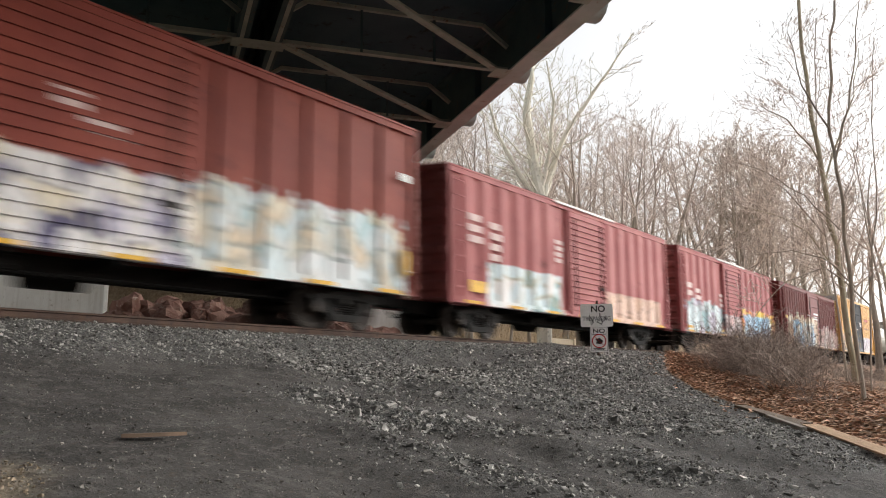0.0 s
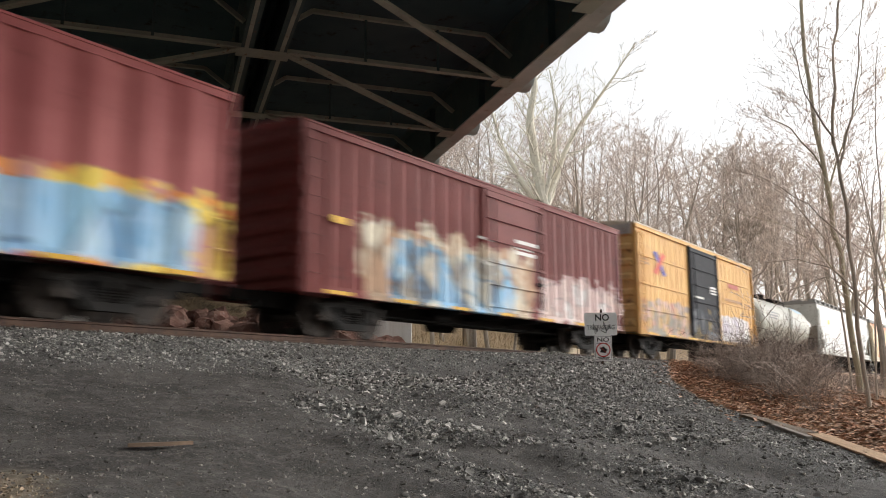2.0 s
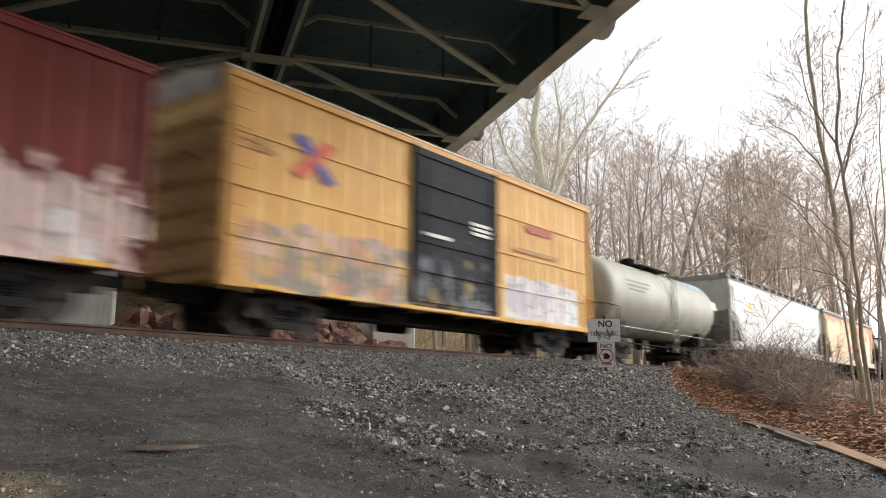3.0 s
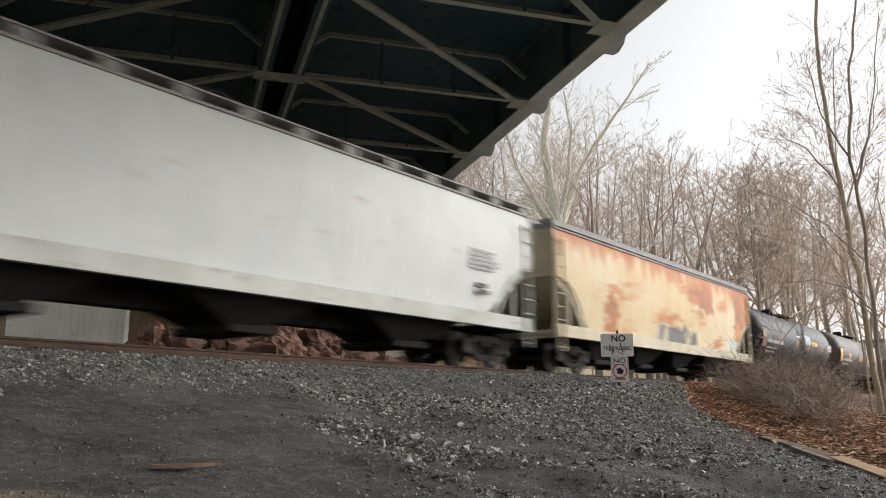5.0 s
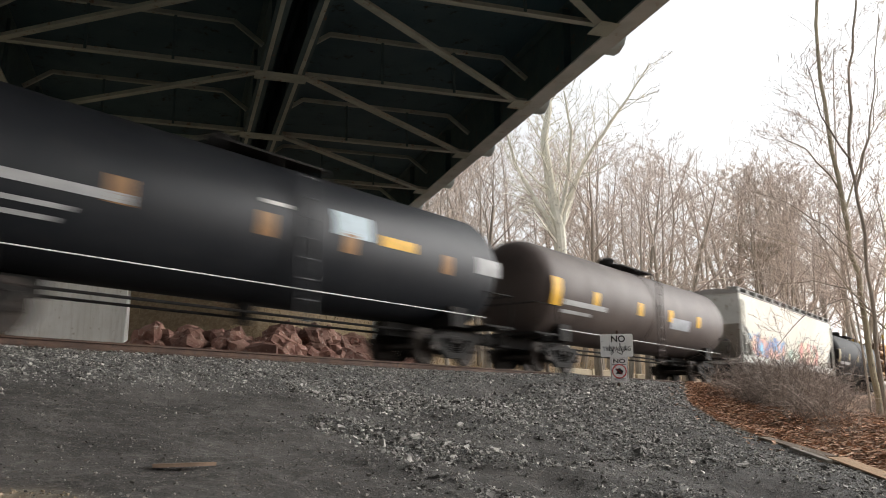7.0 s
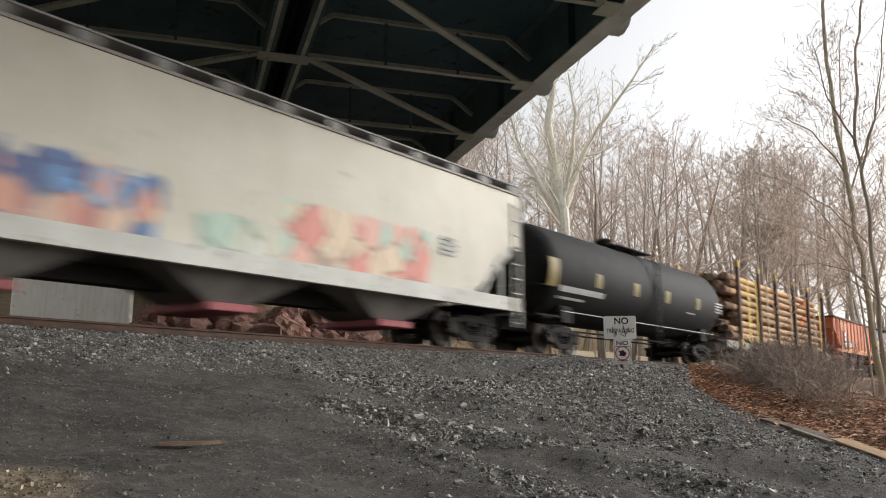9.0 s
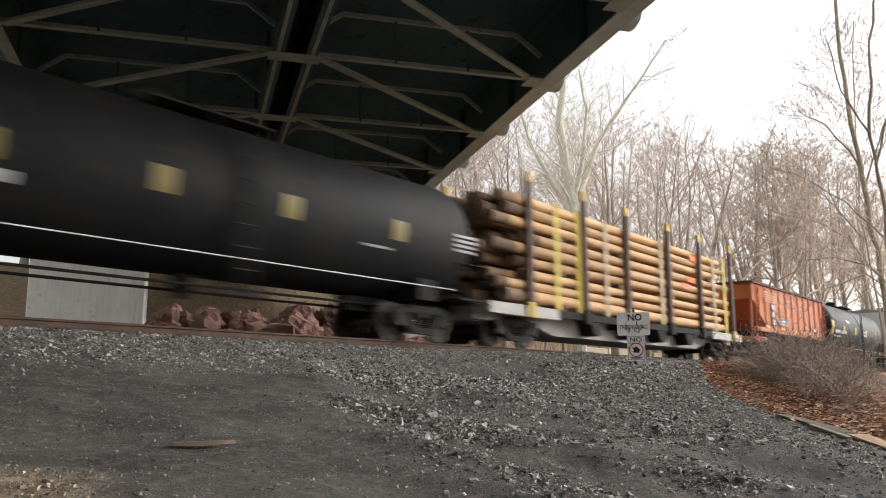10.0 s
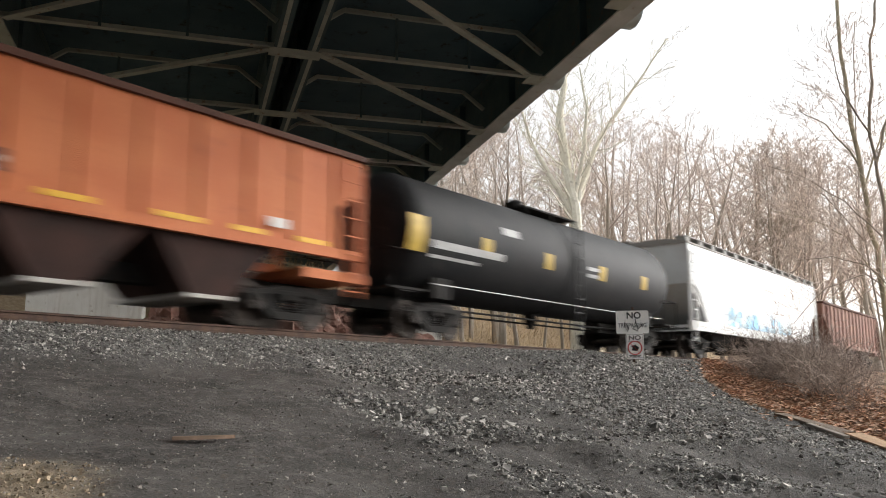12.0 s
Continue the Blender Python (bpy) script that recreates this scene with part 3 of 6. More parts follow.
def shared_truck_meshes():
    w = Shape()
    for sy in (-1, 1):
        y = sy * 0.72
        ring = [(-0.07, 0.36), (-0.07, WHEEL_R), (0.045, WHEEL_R - 0.004), (0.055, WHEEL_R + 0.025), (0.08, WHEEL_R + 0.02), (0.08, 0.36), (0.03, 0.30), (0.03, 0.13), (0.09, 0.11),
                (-0.09, 0.11), (-0.02, 0.15), (-0.02, 0.31)]
        n = 28
        v = [(r * math.cos(k * math.tau / n), y - sy * yy, r * math.sin(k * math.tau / n)) for yy, r in ring for k in range(n)]
        m = len(ring)
        f = [(i * n + k, i * n + (k + 1) % n, ((i + 1) % m) * n + (k + 1) % n, ((i + 1) % m) * n + k) for i in range(m) for k in range(n)]
        w.add(v, f)
        w.tube([(0, sy * 0.85, 0), (0, sy * 1.09, 0)], 0.13, 14)
        for k in range(3):
            a = k * math.tau / 3
            w.tube([(0.07 * math.cos(a), sy * 1.09, 0.07 * math.sin(a)), (0.07 * math.cos(a), sy * 1.12, 0.07 * math.sin(a))], 0.022, 6)
    w.tube([(0, -0.8, 0), (0, 0.8, 0)], 0.085, 12)
    frame_out = [(-1.12, 0.14), (-1.10, 0.24), (-0.7, 0.26), (-0.36, 0.36), (0.36, 0.36), (0.7, 0.26), (1.10, 0.24), (1.12, 0.14), (0.80, 0.10), (0.72, -0.08), (0.42, -0.30), (-0.42, -0.30),
                 (-0.72, -0.08), (-0.80, 0.10)]
    sf = Shape().prism(frame_out[:5] + frame_out[5:8] + [(0.80, 0.12), (0.45, 0.20), (-0.45, 0.20), (-0.80, 0.12)], -0.09, 0.09)
    sf.prism([(-0.80, 0.12), (-0.62, 0.16), (-0.36, -0.16), (0.36, -0.16), (0.62, 0.16), (0.80, 0.12), (0.74, -0.06), (0.43, -0.31), (-0.43, -0.31), (-0.74, -0.06)], -0.08, 0.08)
    for sx in (-1, 1):
        sf.box(sx * 0.33 - 0.05, sx * 0.33 + 0.05, -0.085, 0.085, -0.18, 0.22)
        sf.box(sx * 0.89 - 0.16, sx * 0.89 + 0.16, -0.1, 0.1, -0.02, 0.2, 0.03)
    spring = Shape()
    for sx in (-0.19, 0, 0.19):
        turns = [(sx + 0.07 * math.cos(a * 1.3), 0.07 * math.sin(a * 1.3), -0.15 + 0.24 * a / 23) for a in range(24)]
        spring.tube(turns, 0.016, 4)
    bol = Shape().box(-0.17, 0.17, -1.1, 1.1, 0.08, 0.3, 0.03)
    bol.box(-0.25, 0.25, -0.3, 0.3, 0.28, 0.44, 0.03)
    return (w.mesh("wheelset", WHEEL_STEEL), sf.mesh("side_frame", BLACK_STEEL), spring.mesh("spring", BLACK_STEEL), bol.mesh("bolster", BLACK_STEEL))


TRUCK = shared_truck_meshes()


def truck(car, x):
    t = new("truck", TRUCK[3])
    t.parent, t.matrix_basis = car, pose(x, 0, WHEEL_R)
    for sy in (-1, 1):
        part("side_frame", TRUCK[1], BLACK_STEEL, t, "", pose(0, sy * 0.99, 0.02))
        part("spring", TRUCK[2], BLACK_STEEL, t, "", pose(0, sy * 0.99, 0.0))
    for sx in (-0.89, 0.89):
        wheelsets.append(part("wheelset", TRUCK[0], WHEEL_STEEL, t, "", pose(sx, 0, 0)))


def coupler(car, x, way):
    s = Shape().box(x, x + way * 0.55, -0.09, 0.09, 0.78, 0.97)
    s.prism([(x + way * 0.5, 0.72), (x + way * 0.72, 0.72), (x + way * 0.76, 0.8), (x + way * 0.76, 1.0), (x + way * 0.7, 1.04), (x + way * 0.5, 1.04)], -0.16, 0.12)
    part("coupler", s, BLACK_STEEL, car)
    hose = [(x + way * 0.2, -0.35, 0.85), (x + way * 0.45, -0.3, 0.6), (x + way * 0.75, -0.2, 0.45), (x + way * 0.85, -0.1, 0.6)]
    part("brake_hose", Shape().tube(hose, 0.022, 6), BLACK_STEEL, car)


def ladder(car, x, z0, z1, material, width=0.45, y=-1.56, name="ladder"):
    s = Shape()
    for dx in (-width / 2, width / 2):
        s.beam((x + dx, y, z0), (x + dx, y, z1), 0.03, 0.05)
    n = max(2, int((z1 - z0) / 0.36))
    for k in range(n):
        z = z0 + 0.12 + k * (z1 - z0 - 0.2) / max(1, n - 1)
        s.beam((x - width / 2, y - 0.02, z), (x + width / 2, y - 0.02, z), 0.025, 0.025)
    part(name, s, material, car)


def start_car(name, label, category, u0, u1):
    car = thing(name, label, category, "cars of the passing freight train")
    cars.append((car, (u0 + u1) / 2))
    return car


def stencil(car, x, z, w, h, lines, material, y=-1.58, seed=0, name="stencil"):
    """Rows of lettering as plain bars."""
    rng = random.Random(seed)
    s = Shape()
    for k in range(lines):
        zz = z + h * (1 - (k + 0.5) / lines)
        ww = w * rng.uniform(0.7, 1)
        s.box(x, x + ww, y - 0.004, y, zz - 0.32 * h / lines, zz + 0.32 * h / lines)
    part(name, s, material, car)


def repeat(name, shape, material, parent, places, smooth=35):
    """Alike pieces that share one mesh."""
    me = shape.mesh(name, material, smooth)
    for p in places:
        part(name, me, material, parent, "", pose(*p))


def boxcar(label, u0, u1, top, body, style, door, door_mat, end_mat, roof_mat, marks=()):
    """door: centre and width along the car; style: ribbed, panelled or louvred."""
    car = start_car("boxcar", label, "boxcar", u0, u1)
    h = (u1 - u0) / 2
    zb, ze = 0.98, top - 0.06
    d0, d1 = door[0] - door[1] / 2, door[0] + door[1] / 2
    s = Shape().box(-h + 0.06, h - 0.06, -1.42, 1.42, zb, ze)
    for sy in (-1, 1):
        if style == "ribbed":
            p = 0.98
            n = int(2 * h / p)
            for k in range(n):
                x = -h + 0.45 + (k + 0.5) * (2 * h - 0.9) / n
                if d0 - 0.4 < x < d1 + 0.4 and sy < 0:
                    continue
                prof = [(x - 0.36, 1.42), (x - 0.24, 1.49), (x + 0.24, 1.49), (x + 0.36, 1.42)]
                v = [(a, sy * b, z) for z in (zb + 0.02, ze - 0.12) for a, b in prof]
                part("rib", Shape().add(v, [(0, 1, 5, 4), (1, 2, 6, 5), (2, 3, 7, 6), (0, 3, 2, 1), (4, 5, 6, 7)]), body, car)
        elif style == "plug":
            n = int(2 * h / 0.62)
            for k in range(n + 1):
                x = -h + 0.3 + k * (2 * h - 0.6) / n
                if d0 - 0.1 < x < d1 + 0.1 and sy < 0:
                    continue
                part("rib", Shape().box(x - 0.09, x + 0.09, min(sy * 1.4, sy * 1.475), max(sy * 1.4, sy * 1.475), zb, ze - 0.1), body, car)
        elif style == "posts":
            n = int(2 * h / 1.15)
            for k in range(n + 1):
                x = -h + 0.12 + k * (2 * h - 0.24) / n
                if d0 - 0.1 < x < d1 + 0.1 and sy < 0:
                    continue
                part("post", Shape().box(x - 0.07, x + 0.07, min(sy * 1.4, sy * 1.5), max(sy * 1.4, sy * 1.5), zb, ze), body, car)
        else:
            for z in (zb + 0.85, zb + 1.85, zb + 2.95):
                for xa, xb in ((-h + 0.3, d0 - 0.1), (d1 + 0.1, h - 0.3)):
                    part("seam", Shape().box(xa, xb, min(sy * 1.4, sy * 1.46), max(sy * 1.4, sy * 1.46), z, z + 0.05), body, car)
            n = int(2 * h / 0.62)
            for k in range(n + 1):
                x = -h + 0.1 + k * (2 * h - 0.2) / n
                if d0 - 0.05 < x < d1 + 0.05:
                    continue
                part("rib", Shape().box(x - 0.03, x + 0.03, min(sy * 1.4, sy * 1.44), max(sy * 1.4, sy * 1.44), zb, ze), body, car)
        part("side_sill", Shape().box(-h, h, min(sy * 1.38, sy * 1.5), max(sy * 1.38, sy * 1.5), zb - 0.12, zb + 0.06), body, car)
        part("top_chord", Shape().box(-h, h, min(sy * 1.38, sy * 1.5), max(sy * 1.38, sy * 1.5), ze - 0.14, ze), body, car)
        for sx in (-1, 1):
            part("corner_post", Shape().box(min(sx * h, sx * (h - 0.12)), max(sx * h, sx * (h - 0.12)), min(sy * 1.36, sy * 1.503), max(sy * 1.36, sy * 1.503), zb - 0.122, ze + 0.002), body, car)
    part("body", s, body, car)
    ds = Shape().box(d0, d1, -1.52, -1.44, zb - 0.02, ze - 0.16)
    slats = []
    n = 17 if style in ("ribbed", "louvred", "posts") else 6
    for k in range(n):
        z = zb + 0.1 + k * (ze - zb - 0.45) / (n - 1)
        slats.append(Shape().box(d0 + 0.04, d1 - 0.04, -1.565, -1.52, z, z + (0.1 if n > 6 else 0.07)))
    for x in (d0, d1):
        part("door_post", Shape().box(x - 0.05, x + 0.05, -1.56, -1.44, zb - 0.05, ze - 0.1), door_mat, car)
    dr = part("door", ds, door_mat, car)
    for sl in slats:
        part("door_rib", sl, door_mat, dr)
    lk = Shape().tube([(d1 - 0.35, -1.6, zb + 0.2), (d1 - 0.35, -1.6, ze - 0.4)], 0.022, 6)
    part("lock_rod", Shape().tube([(d0 + 0.35, -1.6, zb + 0.2), (d0 + 0.35, -1.6, ze - 0.4)], 0.022, 6), BLACK_STEEL if style != "panelled" else door_mat, dr)
    lk.box(d1 - 0.5, d1 - 0.2, -1.63, -1.57, zb + 0.9, zb + 1.0)
    part("lock_bar", lk, BLACK_STEEL if style != "panelled" else door_mat, dr)
    part("door_track", Shape().box(d0 - door[1] * 0.9, d1 + 0.2, -1.56, -1.48, zb - 0.1, zb - 0.03), body, car)
    for sx in (-1, 1):
        ribs = []
        for k in range(7):
            z = zb + 0.15 + k * (ze - zb - 0.3) / 6.6
            xo = sx * (h - 0.06)
            ribs.append(Shape().prism([(xo, z), (xo + sx * 0.13, z + 0.08), (xo + sx * 0.13, z + 0.24), (xo, z + 0.34)], -1.3, 1.3))
        ep = part("end_panel", Shape().box(min(xo, xo + sx * 0.012), max(xo, xo + sx * 0.012), -1.34, 1.34, zb, ze - 0.01), end_mat, car)
        for rb in ribs:
            part("end_rib", rb, end_mat, ep)
        if style == "panelled":
            xe = sx * (h - 0.04)
            part("end_header", Shape().box(min(xe, xe + sx * 0.12), max(xe, xe + sx * 0.12), -1.33, 1.33, ze - 0.42, ze - 0.02), DECK_STEEL, ep, "pale grey panel at the roof end")
        truck(car, sx * (h - 2.1))
        coupler(car, sx * (h - 0.1), sx)
    rs = Shape().extrude_x([(-1.52, ze), (-1.52, ze + 0.05), (0, ze + 0.22), (1.52, ze + 0.05), (1.52, ze)], -h - 0.03, h + 0.03)
    for k in range(int(2 * h / 1.2)):
        x = -h + 0.6 + 1.2 * k
        rs.add([(x + a, y, z + b) for a in (0, 0.1) for y, z, b in ((-1.52, ze + 0.05, 0.0), (0, ze + 0.22, 0.0), (1.52, ze + 0.05, 0.0), (1.52, ze + 0.05, 0.05), (0, ze + 0.22, 0.05), (-1.52, ze + 0.05, 0.05))],
               [(0, 1, 4, 5), (1, 2, 3, 4), (6, 11, 10, 7), (7, 10, 9, 8), (5, 4, 10, 11), (4, 3, 9, 10)])
    part("roof", rs, roof_mat, car)
    # reflective strips along the sill, and a paler stretch of eave over the door
    strip = Shape().box(-0.42, 0.42, -1.508, -1.502, zb - 0.11, zb - 0.03).mesh("reflector_strip", YELLOW_PAINT)
    for k in range(7):
        part("reflector_strip", strip, YELLOW_PAINT, car, "", pose(-h + 1.1 + k * (2 * h - 2.2) / 6, -0.06, 0))
    if style == "ribbed":
        part("door_header", Shape().box(d0 - 0.9, d1 + 0.9, -1.56, -1.5, ze - 0.02, ze + 0.06), WHITE_PAINT, car, "pale metal strip above the door")
    underframe(car, h)
    ladder(car, h - 0.32, 0.75, zb + 1.1, body)
    ladder(car, -h + 0.32, 0.75, ze - 0.3, body)
    for k, (x, z, w, hh, n, m) in enumerate(marks):
        stencil(car, x, z, w, hh, n, m, -1.53 if style != "panelled" else -1.47, k + int(u0))
    return car


def underframe(car, h, z=0.62):
    s = Shape().box(-h, h, -0.18, 0.18, z, 0.98)
    for k in range(5):
        x = -h + 3.9 + k * (2 * h - 7.8) / 4
        part("crossbearer", Shape().box(x - 0.08, x + 0.08, -1.4, 1.4, 0.78, 0.975), BLACK_STEEL, car)
    part("center_sill", s, BLACK_STEEL, car)
    part("brake_reservoir", Shape().tube([(-0.7, 0.75, 0.7), (-0.65, 0.75, 0.7), (0.5, 0.75, 0.7), (0.55, 0.75, 0.7)], [0.1, 0.21, 0.21, 0.1], 12), BLACK_STEEL, car)
    part("brake_rigging", Shape().tube([(-h + 2, -0.5, 0.62), (h - 2, -0.5, 0.62)], 0.025, 6).tube([(-2.2, -0.55, 0.75), (-1.4, -0.55, 0.75)], 0.13, 10), BLACK_STEEL, car)


def lettered_patch(car, r, cz, x0, x1, a0, a1, material, name, label=""):
    """A thin sheet on a tank's near side between two angles below the crown."""
    n = 6
    v, f = [], []
    for k in range(n + 1):
        a = radians(a0 + (a1 - a0) * k / n)
        for x in (x0, x1):
            for rr in (r + 0.004, r + 0.012):
                v.append((x, -rr * math.sin(a), cz + rr * math.cos(a)))
    for k in range(n):
        b = 4 * k
        f += [(b + 1, b + 3, b + 7, b + 5), (b, b + 4, b + 6, b + 2), (b, b + 1, b + 5, b + 4), (b + 2, b + 6, b + 7, b + 3)]
    f += [(0, 2, 3, 1), (4 * n, 4 * n + 1, 4 * n + 3, 4 * n + 2)]
    part(name, Shape().add(v, f), material, car, label)


def tank_car(label, u0, u1, r, cz, skin, patches, bars, dome=0.0, rail_mat=None):
    car = start_car("tank_car", label, "tank car", u0, u1)
    h = (u1 - u0) / 2
    prof = [(-h, 0.02), (-h + 0.03, 0.35 * r), (-h + 0.14, 0.62 * r), (-h + 0.36, 0.86 * r), (-h + 0.62, 0.97 * r), (-h + 0.85, r), (-0.1, r), (-0.1, r + 0.012), (0.1, r + 0.012), (0.1, r)]
    prof += [(-x, q) for x, q in reversed(prof[:6])]
    part("tank", Shape().lathe_x(prof, 40).shift(0, 0, cz), skin, car, "", None, 50)
    for sx in (-1, 1):
        xs = sx * (h - 1.9)
        s = Shape().box(xs - 0.35, xs + 0.35, -1.2, 1.2, 0.98, cz - r * 0.72)
        s.box(min(xs - sx * 1.8, sx * (h + 0.45)), max(xs - sx * 1.8, sx * (h + 0.45)), -0.2, 0.2, 0.7, 1.05)
        part("saddle", s, BLACK_STEEL, car)
        part("end_platform", Shape().box(min(sx * (h - 0.9), sx * (h + 0.35)), max(sx * (h - 0.9), sx * (h + 0.35)), -1.45, 1.45, 1.06, 1.12), BLACK_STEEL, car)
        s = Shape()
        for y in (-1.42, 1.42):
            s.tube([(sx * (h - 1.0), y, 1.1), (sx * (h - 1.0), y, 2.0), (sx * (h + 0.3), y, 2.0), (sx * (h + 0.3), y, 1.1)], 0.02, 6)
        s.tube([(sx * (h + 0.3), -1.42, 2.0), (sx * (h + 0.3), 1.42, 2.0)], 0.02, 6)
        part("hand_rail", s, BLACK_STEEL, car)
        ladder(car, sx * (h - 0.2), 0.45, 1.1, BLACK_STEEL, 0.4, -1.45, "step")
        truck(car, xs)
        coupler(car, sx * (h + 0.3), sx)
    rm = rail_mat or WHITE_PAINT
    s = Shape()
    for sy in (-1, 1):
        s.tube([(-h + 1.2, sy * 1.46, 1.28), (h - 1.2, sy * 1.46, 1.28)], 0.012, 6)
    part("side_rail", s, rm, car, "pale hand rail along the side")
    part("brake_pipe", Shape().tube([(-h + 2.4, -0.3, 0.86), (h - 2.4, -0.3, 0.86)], 0.03, 6).tube([(-h + 2.4, 0.3, 0.8), (h - 2.4, 0.3, 0.8)], 0.03, 6), BLACK_STEEL, car)
    zt = cz + r
    s = Shape().box(-1.5, 1.5, -0.85, 0.85, zt - 0.02, zt + 0.03)
    for x in (-1.5, 0, 1.5):
        for y in (-0.85, 0.85):
            s.beam((x, y, zt - 0.3), (x, y, zt + 0.03), 0.05, 0.05)
    part("top_platform", s, BLACK_STEEL, car)
    part("manway", Shape().tube([(-0.9, 0, zt - 0.1), (-0.9, 0, zt + 0.32), (-0.9, 0, zt + 0.4)], [0.33, 0.33, 0.2], 16), BLACK_STEEL, car)
    part("valve", Shape().tube([(0.5, 0, zt), (0.5, 0, zt + 0.2)], 0.12, 10), BLACK_STEEL, car)
    ladder(car, 0.25, 0.5, zt - 0.5, skin, 0.42, -r - 0.06)
    part("bottom_outlet", Shape().tube([(0, 0, cz - r + 0.05), (0, 0, cz - r - 0.25), (0, 0, cz - r - 0.45)], [0.25, 0.2, 0.12], 12), BLACK_STEEL, car)
    for x0, x1, a0, a1, m in patches:
        lettered_patch(car, r, cz, x0, x1, a0, a1, m, "marking")
    for x0, x1, a0, a1, m in bars:
        lettered_patch(car, r, cz, x0, x1, a0, a1, m, "stencil")
    return car


WALK_STEEL = surface("galvanised_walkway", (0.27, 0.27, 0.26), (0.34, 0.34, 0.325), 3, 0.7, 0, 0.2, 30)


def covered_hopper(label, u0, u1, top, skin, sill_mat, roof_mat, bays=3, marks=(), gates=None, bay_mat=None, solid_board=False):
    car = start_car("covered_hopper", label, "hopper car", u0, u1)
    h = (u1 - u0) / 2
    zs, ze = 1.42, top - 0.12
    # side sheets: full length above, cut back in a curve towards the sill at both ends
    cut = [(h - 2.3, zs), (h - 2.0, zs + 0.25), (h - 1.6, zs + 0.75), (h - 1.2, zs + 1.15), (h - 0.7, zs + 1.4), (h - 0.05, zs + 1.5)]
    outline = [(-x, z) for x, z in reversed(cut)] + cut + [(h - 0.05, ze), (-h + 0.05, ze)]
    cols = np.linspace(-h + 0.05, h - 0.05, 60)
    lowz = np.interp(np.abs(cols), [c[0] for c in cut], [c[1] for c in cut], left=zs)
    s = Shape()
    prof = lambda z: 1.40 + 0.12 * math.sin(math.pi * min(1, max(0, (z - 1.2) / (ze - 1.2 + 0.6))))
    for sy in (-1, 1):
        v, f = [], []
        for x, lz in zip(cols, lowz):
            for k in range(7):
                z = lz + (ze - lz) * k / 6
                v.append((x, sy * prof(z), z))
            for k in range(7):
                z = lz + (ze - lz) * k / 6
                v.append((x, sy * (prof(z) - 0.03), z))
        for i in range(len(cols) - 1):
            for k in range(6):
                a, b = i * 14 + k, (i + 1) * 14 + k
                f += [(a, b, b + 1, a + 1), (a + 7, a + 8, b + 8, b + 7)]
            a, b = i * 14, (i + 1) * 14
            f += [(a, a + 7, b + 7, b), (a + 6, b + 6, b + 13, a + 13)]
        f += [tuple(range(7)) + tuple(range(13, 6, -1)), tuple((len(cols) - 1) * 14 + k for k in range(6, -1, -1)) + tuple((len(cols) - 1) * 14 + k for k in range(7, 14))]
        s.add(v, f)
    part("side_sheet", s, skin, car)
    for sx in (-1, 1):
        sl = Shape().prism([(sx * (h - 0.05), ze), (sx * (h - 0.05), zs + 1.5), (sx * (h - 2.4), zs - 0.1), (sx * (h - 2.5), zs - 0.1), (sx * (h - 0.2), ze)], -1.42, 1.42)
        part("slope_sheet", sl, sill_mat, car)
        cs = Shape()
        for sy in (-1, 1):
            cs.box(min(sx * h, sx * (h - 0.09)), max(sx * h, sx * (h - 0.09)), min(sy * 1.44, sy * 1.5), max(sy * 1.44, sy * 1.5), 1.0, ze)
            cs.beam((sx * (h - 1.9), sy * 1.42, 1.4), (sx * (h - 1.1), sy * 1.42, zs + 1.1), 0.09, 0.09)
            cs.beam((sx * (h - 1.0), sy * 1.42, 1.4), (sx * (h - 1.0), sy * 1.42, zs + 1.2), 0.07, 0.07)
        cs.box(min(sx * h, sx * (h - 0.09)), max(sx * h, sx * (h - 0.09)), -1.5, 1.5, 1.0, 1.25)
        part("end_cage", cs, sill_mat, car)
        ladder(car, sx * (h - 0.33), 0.6, ze - 0.3, sill_mat, 0.45, -1.53)
        part("end_platform", Shape().box(min(sx * h, sx * (h - 2.2)), max(sx * h, sx * (h - 2.2)), -1.4, 1.4, 1.06, 1.14), BLACK_STEEL, car)
        truck(car, sx * (h - 1.9))
        coupler(car, sx * (h - 0.1), sx)
    s = Shape()
    for sy in (-1, 1):
        s.box(-h, h, min(sy * 1.38, sy * 1.5), max(sy * 1.38, sy * 1.5), 1.05, 1.43)
        s.box(-h, h, min(sy * 1.499, sy * 1.53), max(sy * 1.499, sy * 1.53), 1.05, 1.1)
        part("side_sill", s, sill_mat, car)
        s = Shape()
    part("center_sill", Shape().box(-h, h, -0.22, 0.22, 0.72, 1.06), BLACK_STEEL, car)
    n = bays
    span = (2 * h - 5.0) / n
    for k in range(n):
        xc = -h + 2.5 + span * (k + 0.5)
        bs = Shape()
        v = [(xc - span * 0.5, -1.38, 1.4), (xc + span * 0.5, -1.38, 1.4), (xc + span * 0.5, 1.38, 1.4), (xc - span * 0.5, 1.38, 1.4),
             (xc - 0.5, -0.75, 0.52), (xc + 0.5, -0.75, 0.52), (xc + 0.5, 0.75, 0.52), (xc - 0.5, 0.75, 0.52)]
        bs.add(v, [(0, 1, 5, 4), (1, 2, 6, 5), (2, 3, 7, 6), (3, 0, 4, 7), (4, 5, 6, 7), (0, 3, 2, 1)])
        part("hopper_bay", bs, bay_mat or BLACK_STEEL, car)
        gt = Shape().box(xc - 0.6, xc + 0.6, -0.95, 0.95, 0.36, 0.52, 0.02)
        part("outlet_gate", gt, gates or BLACK_STEEL, car)
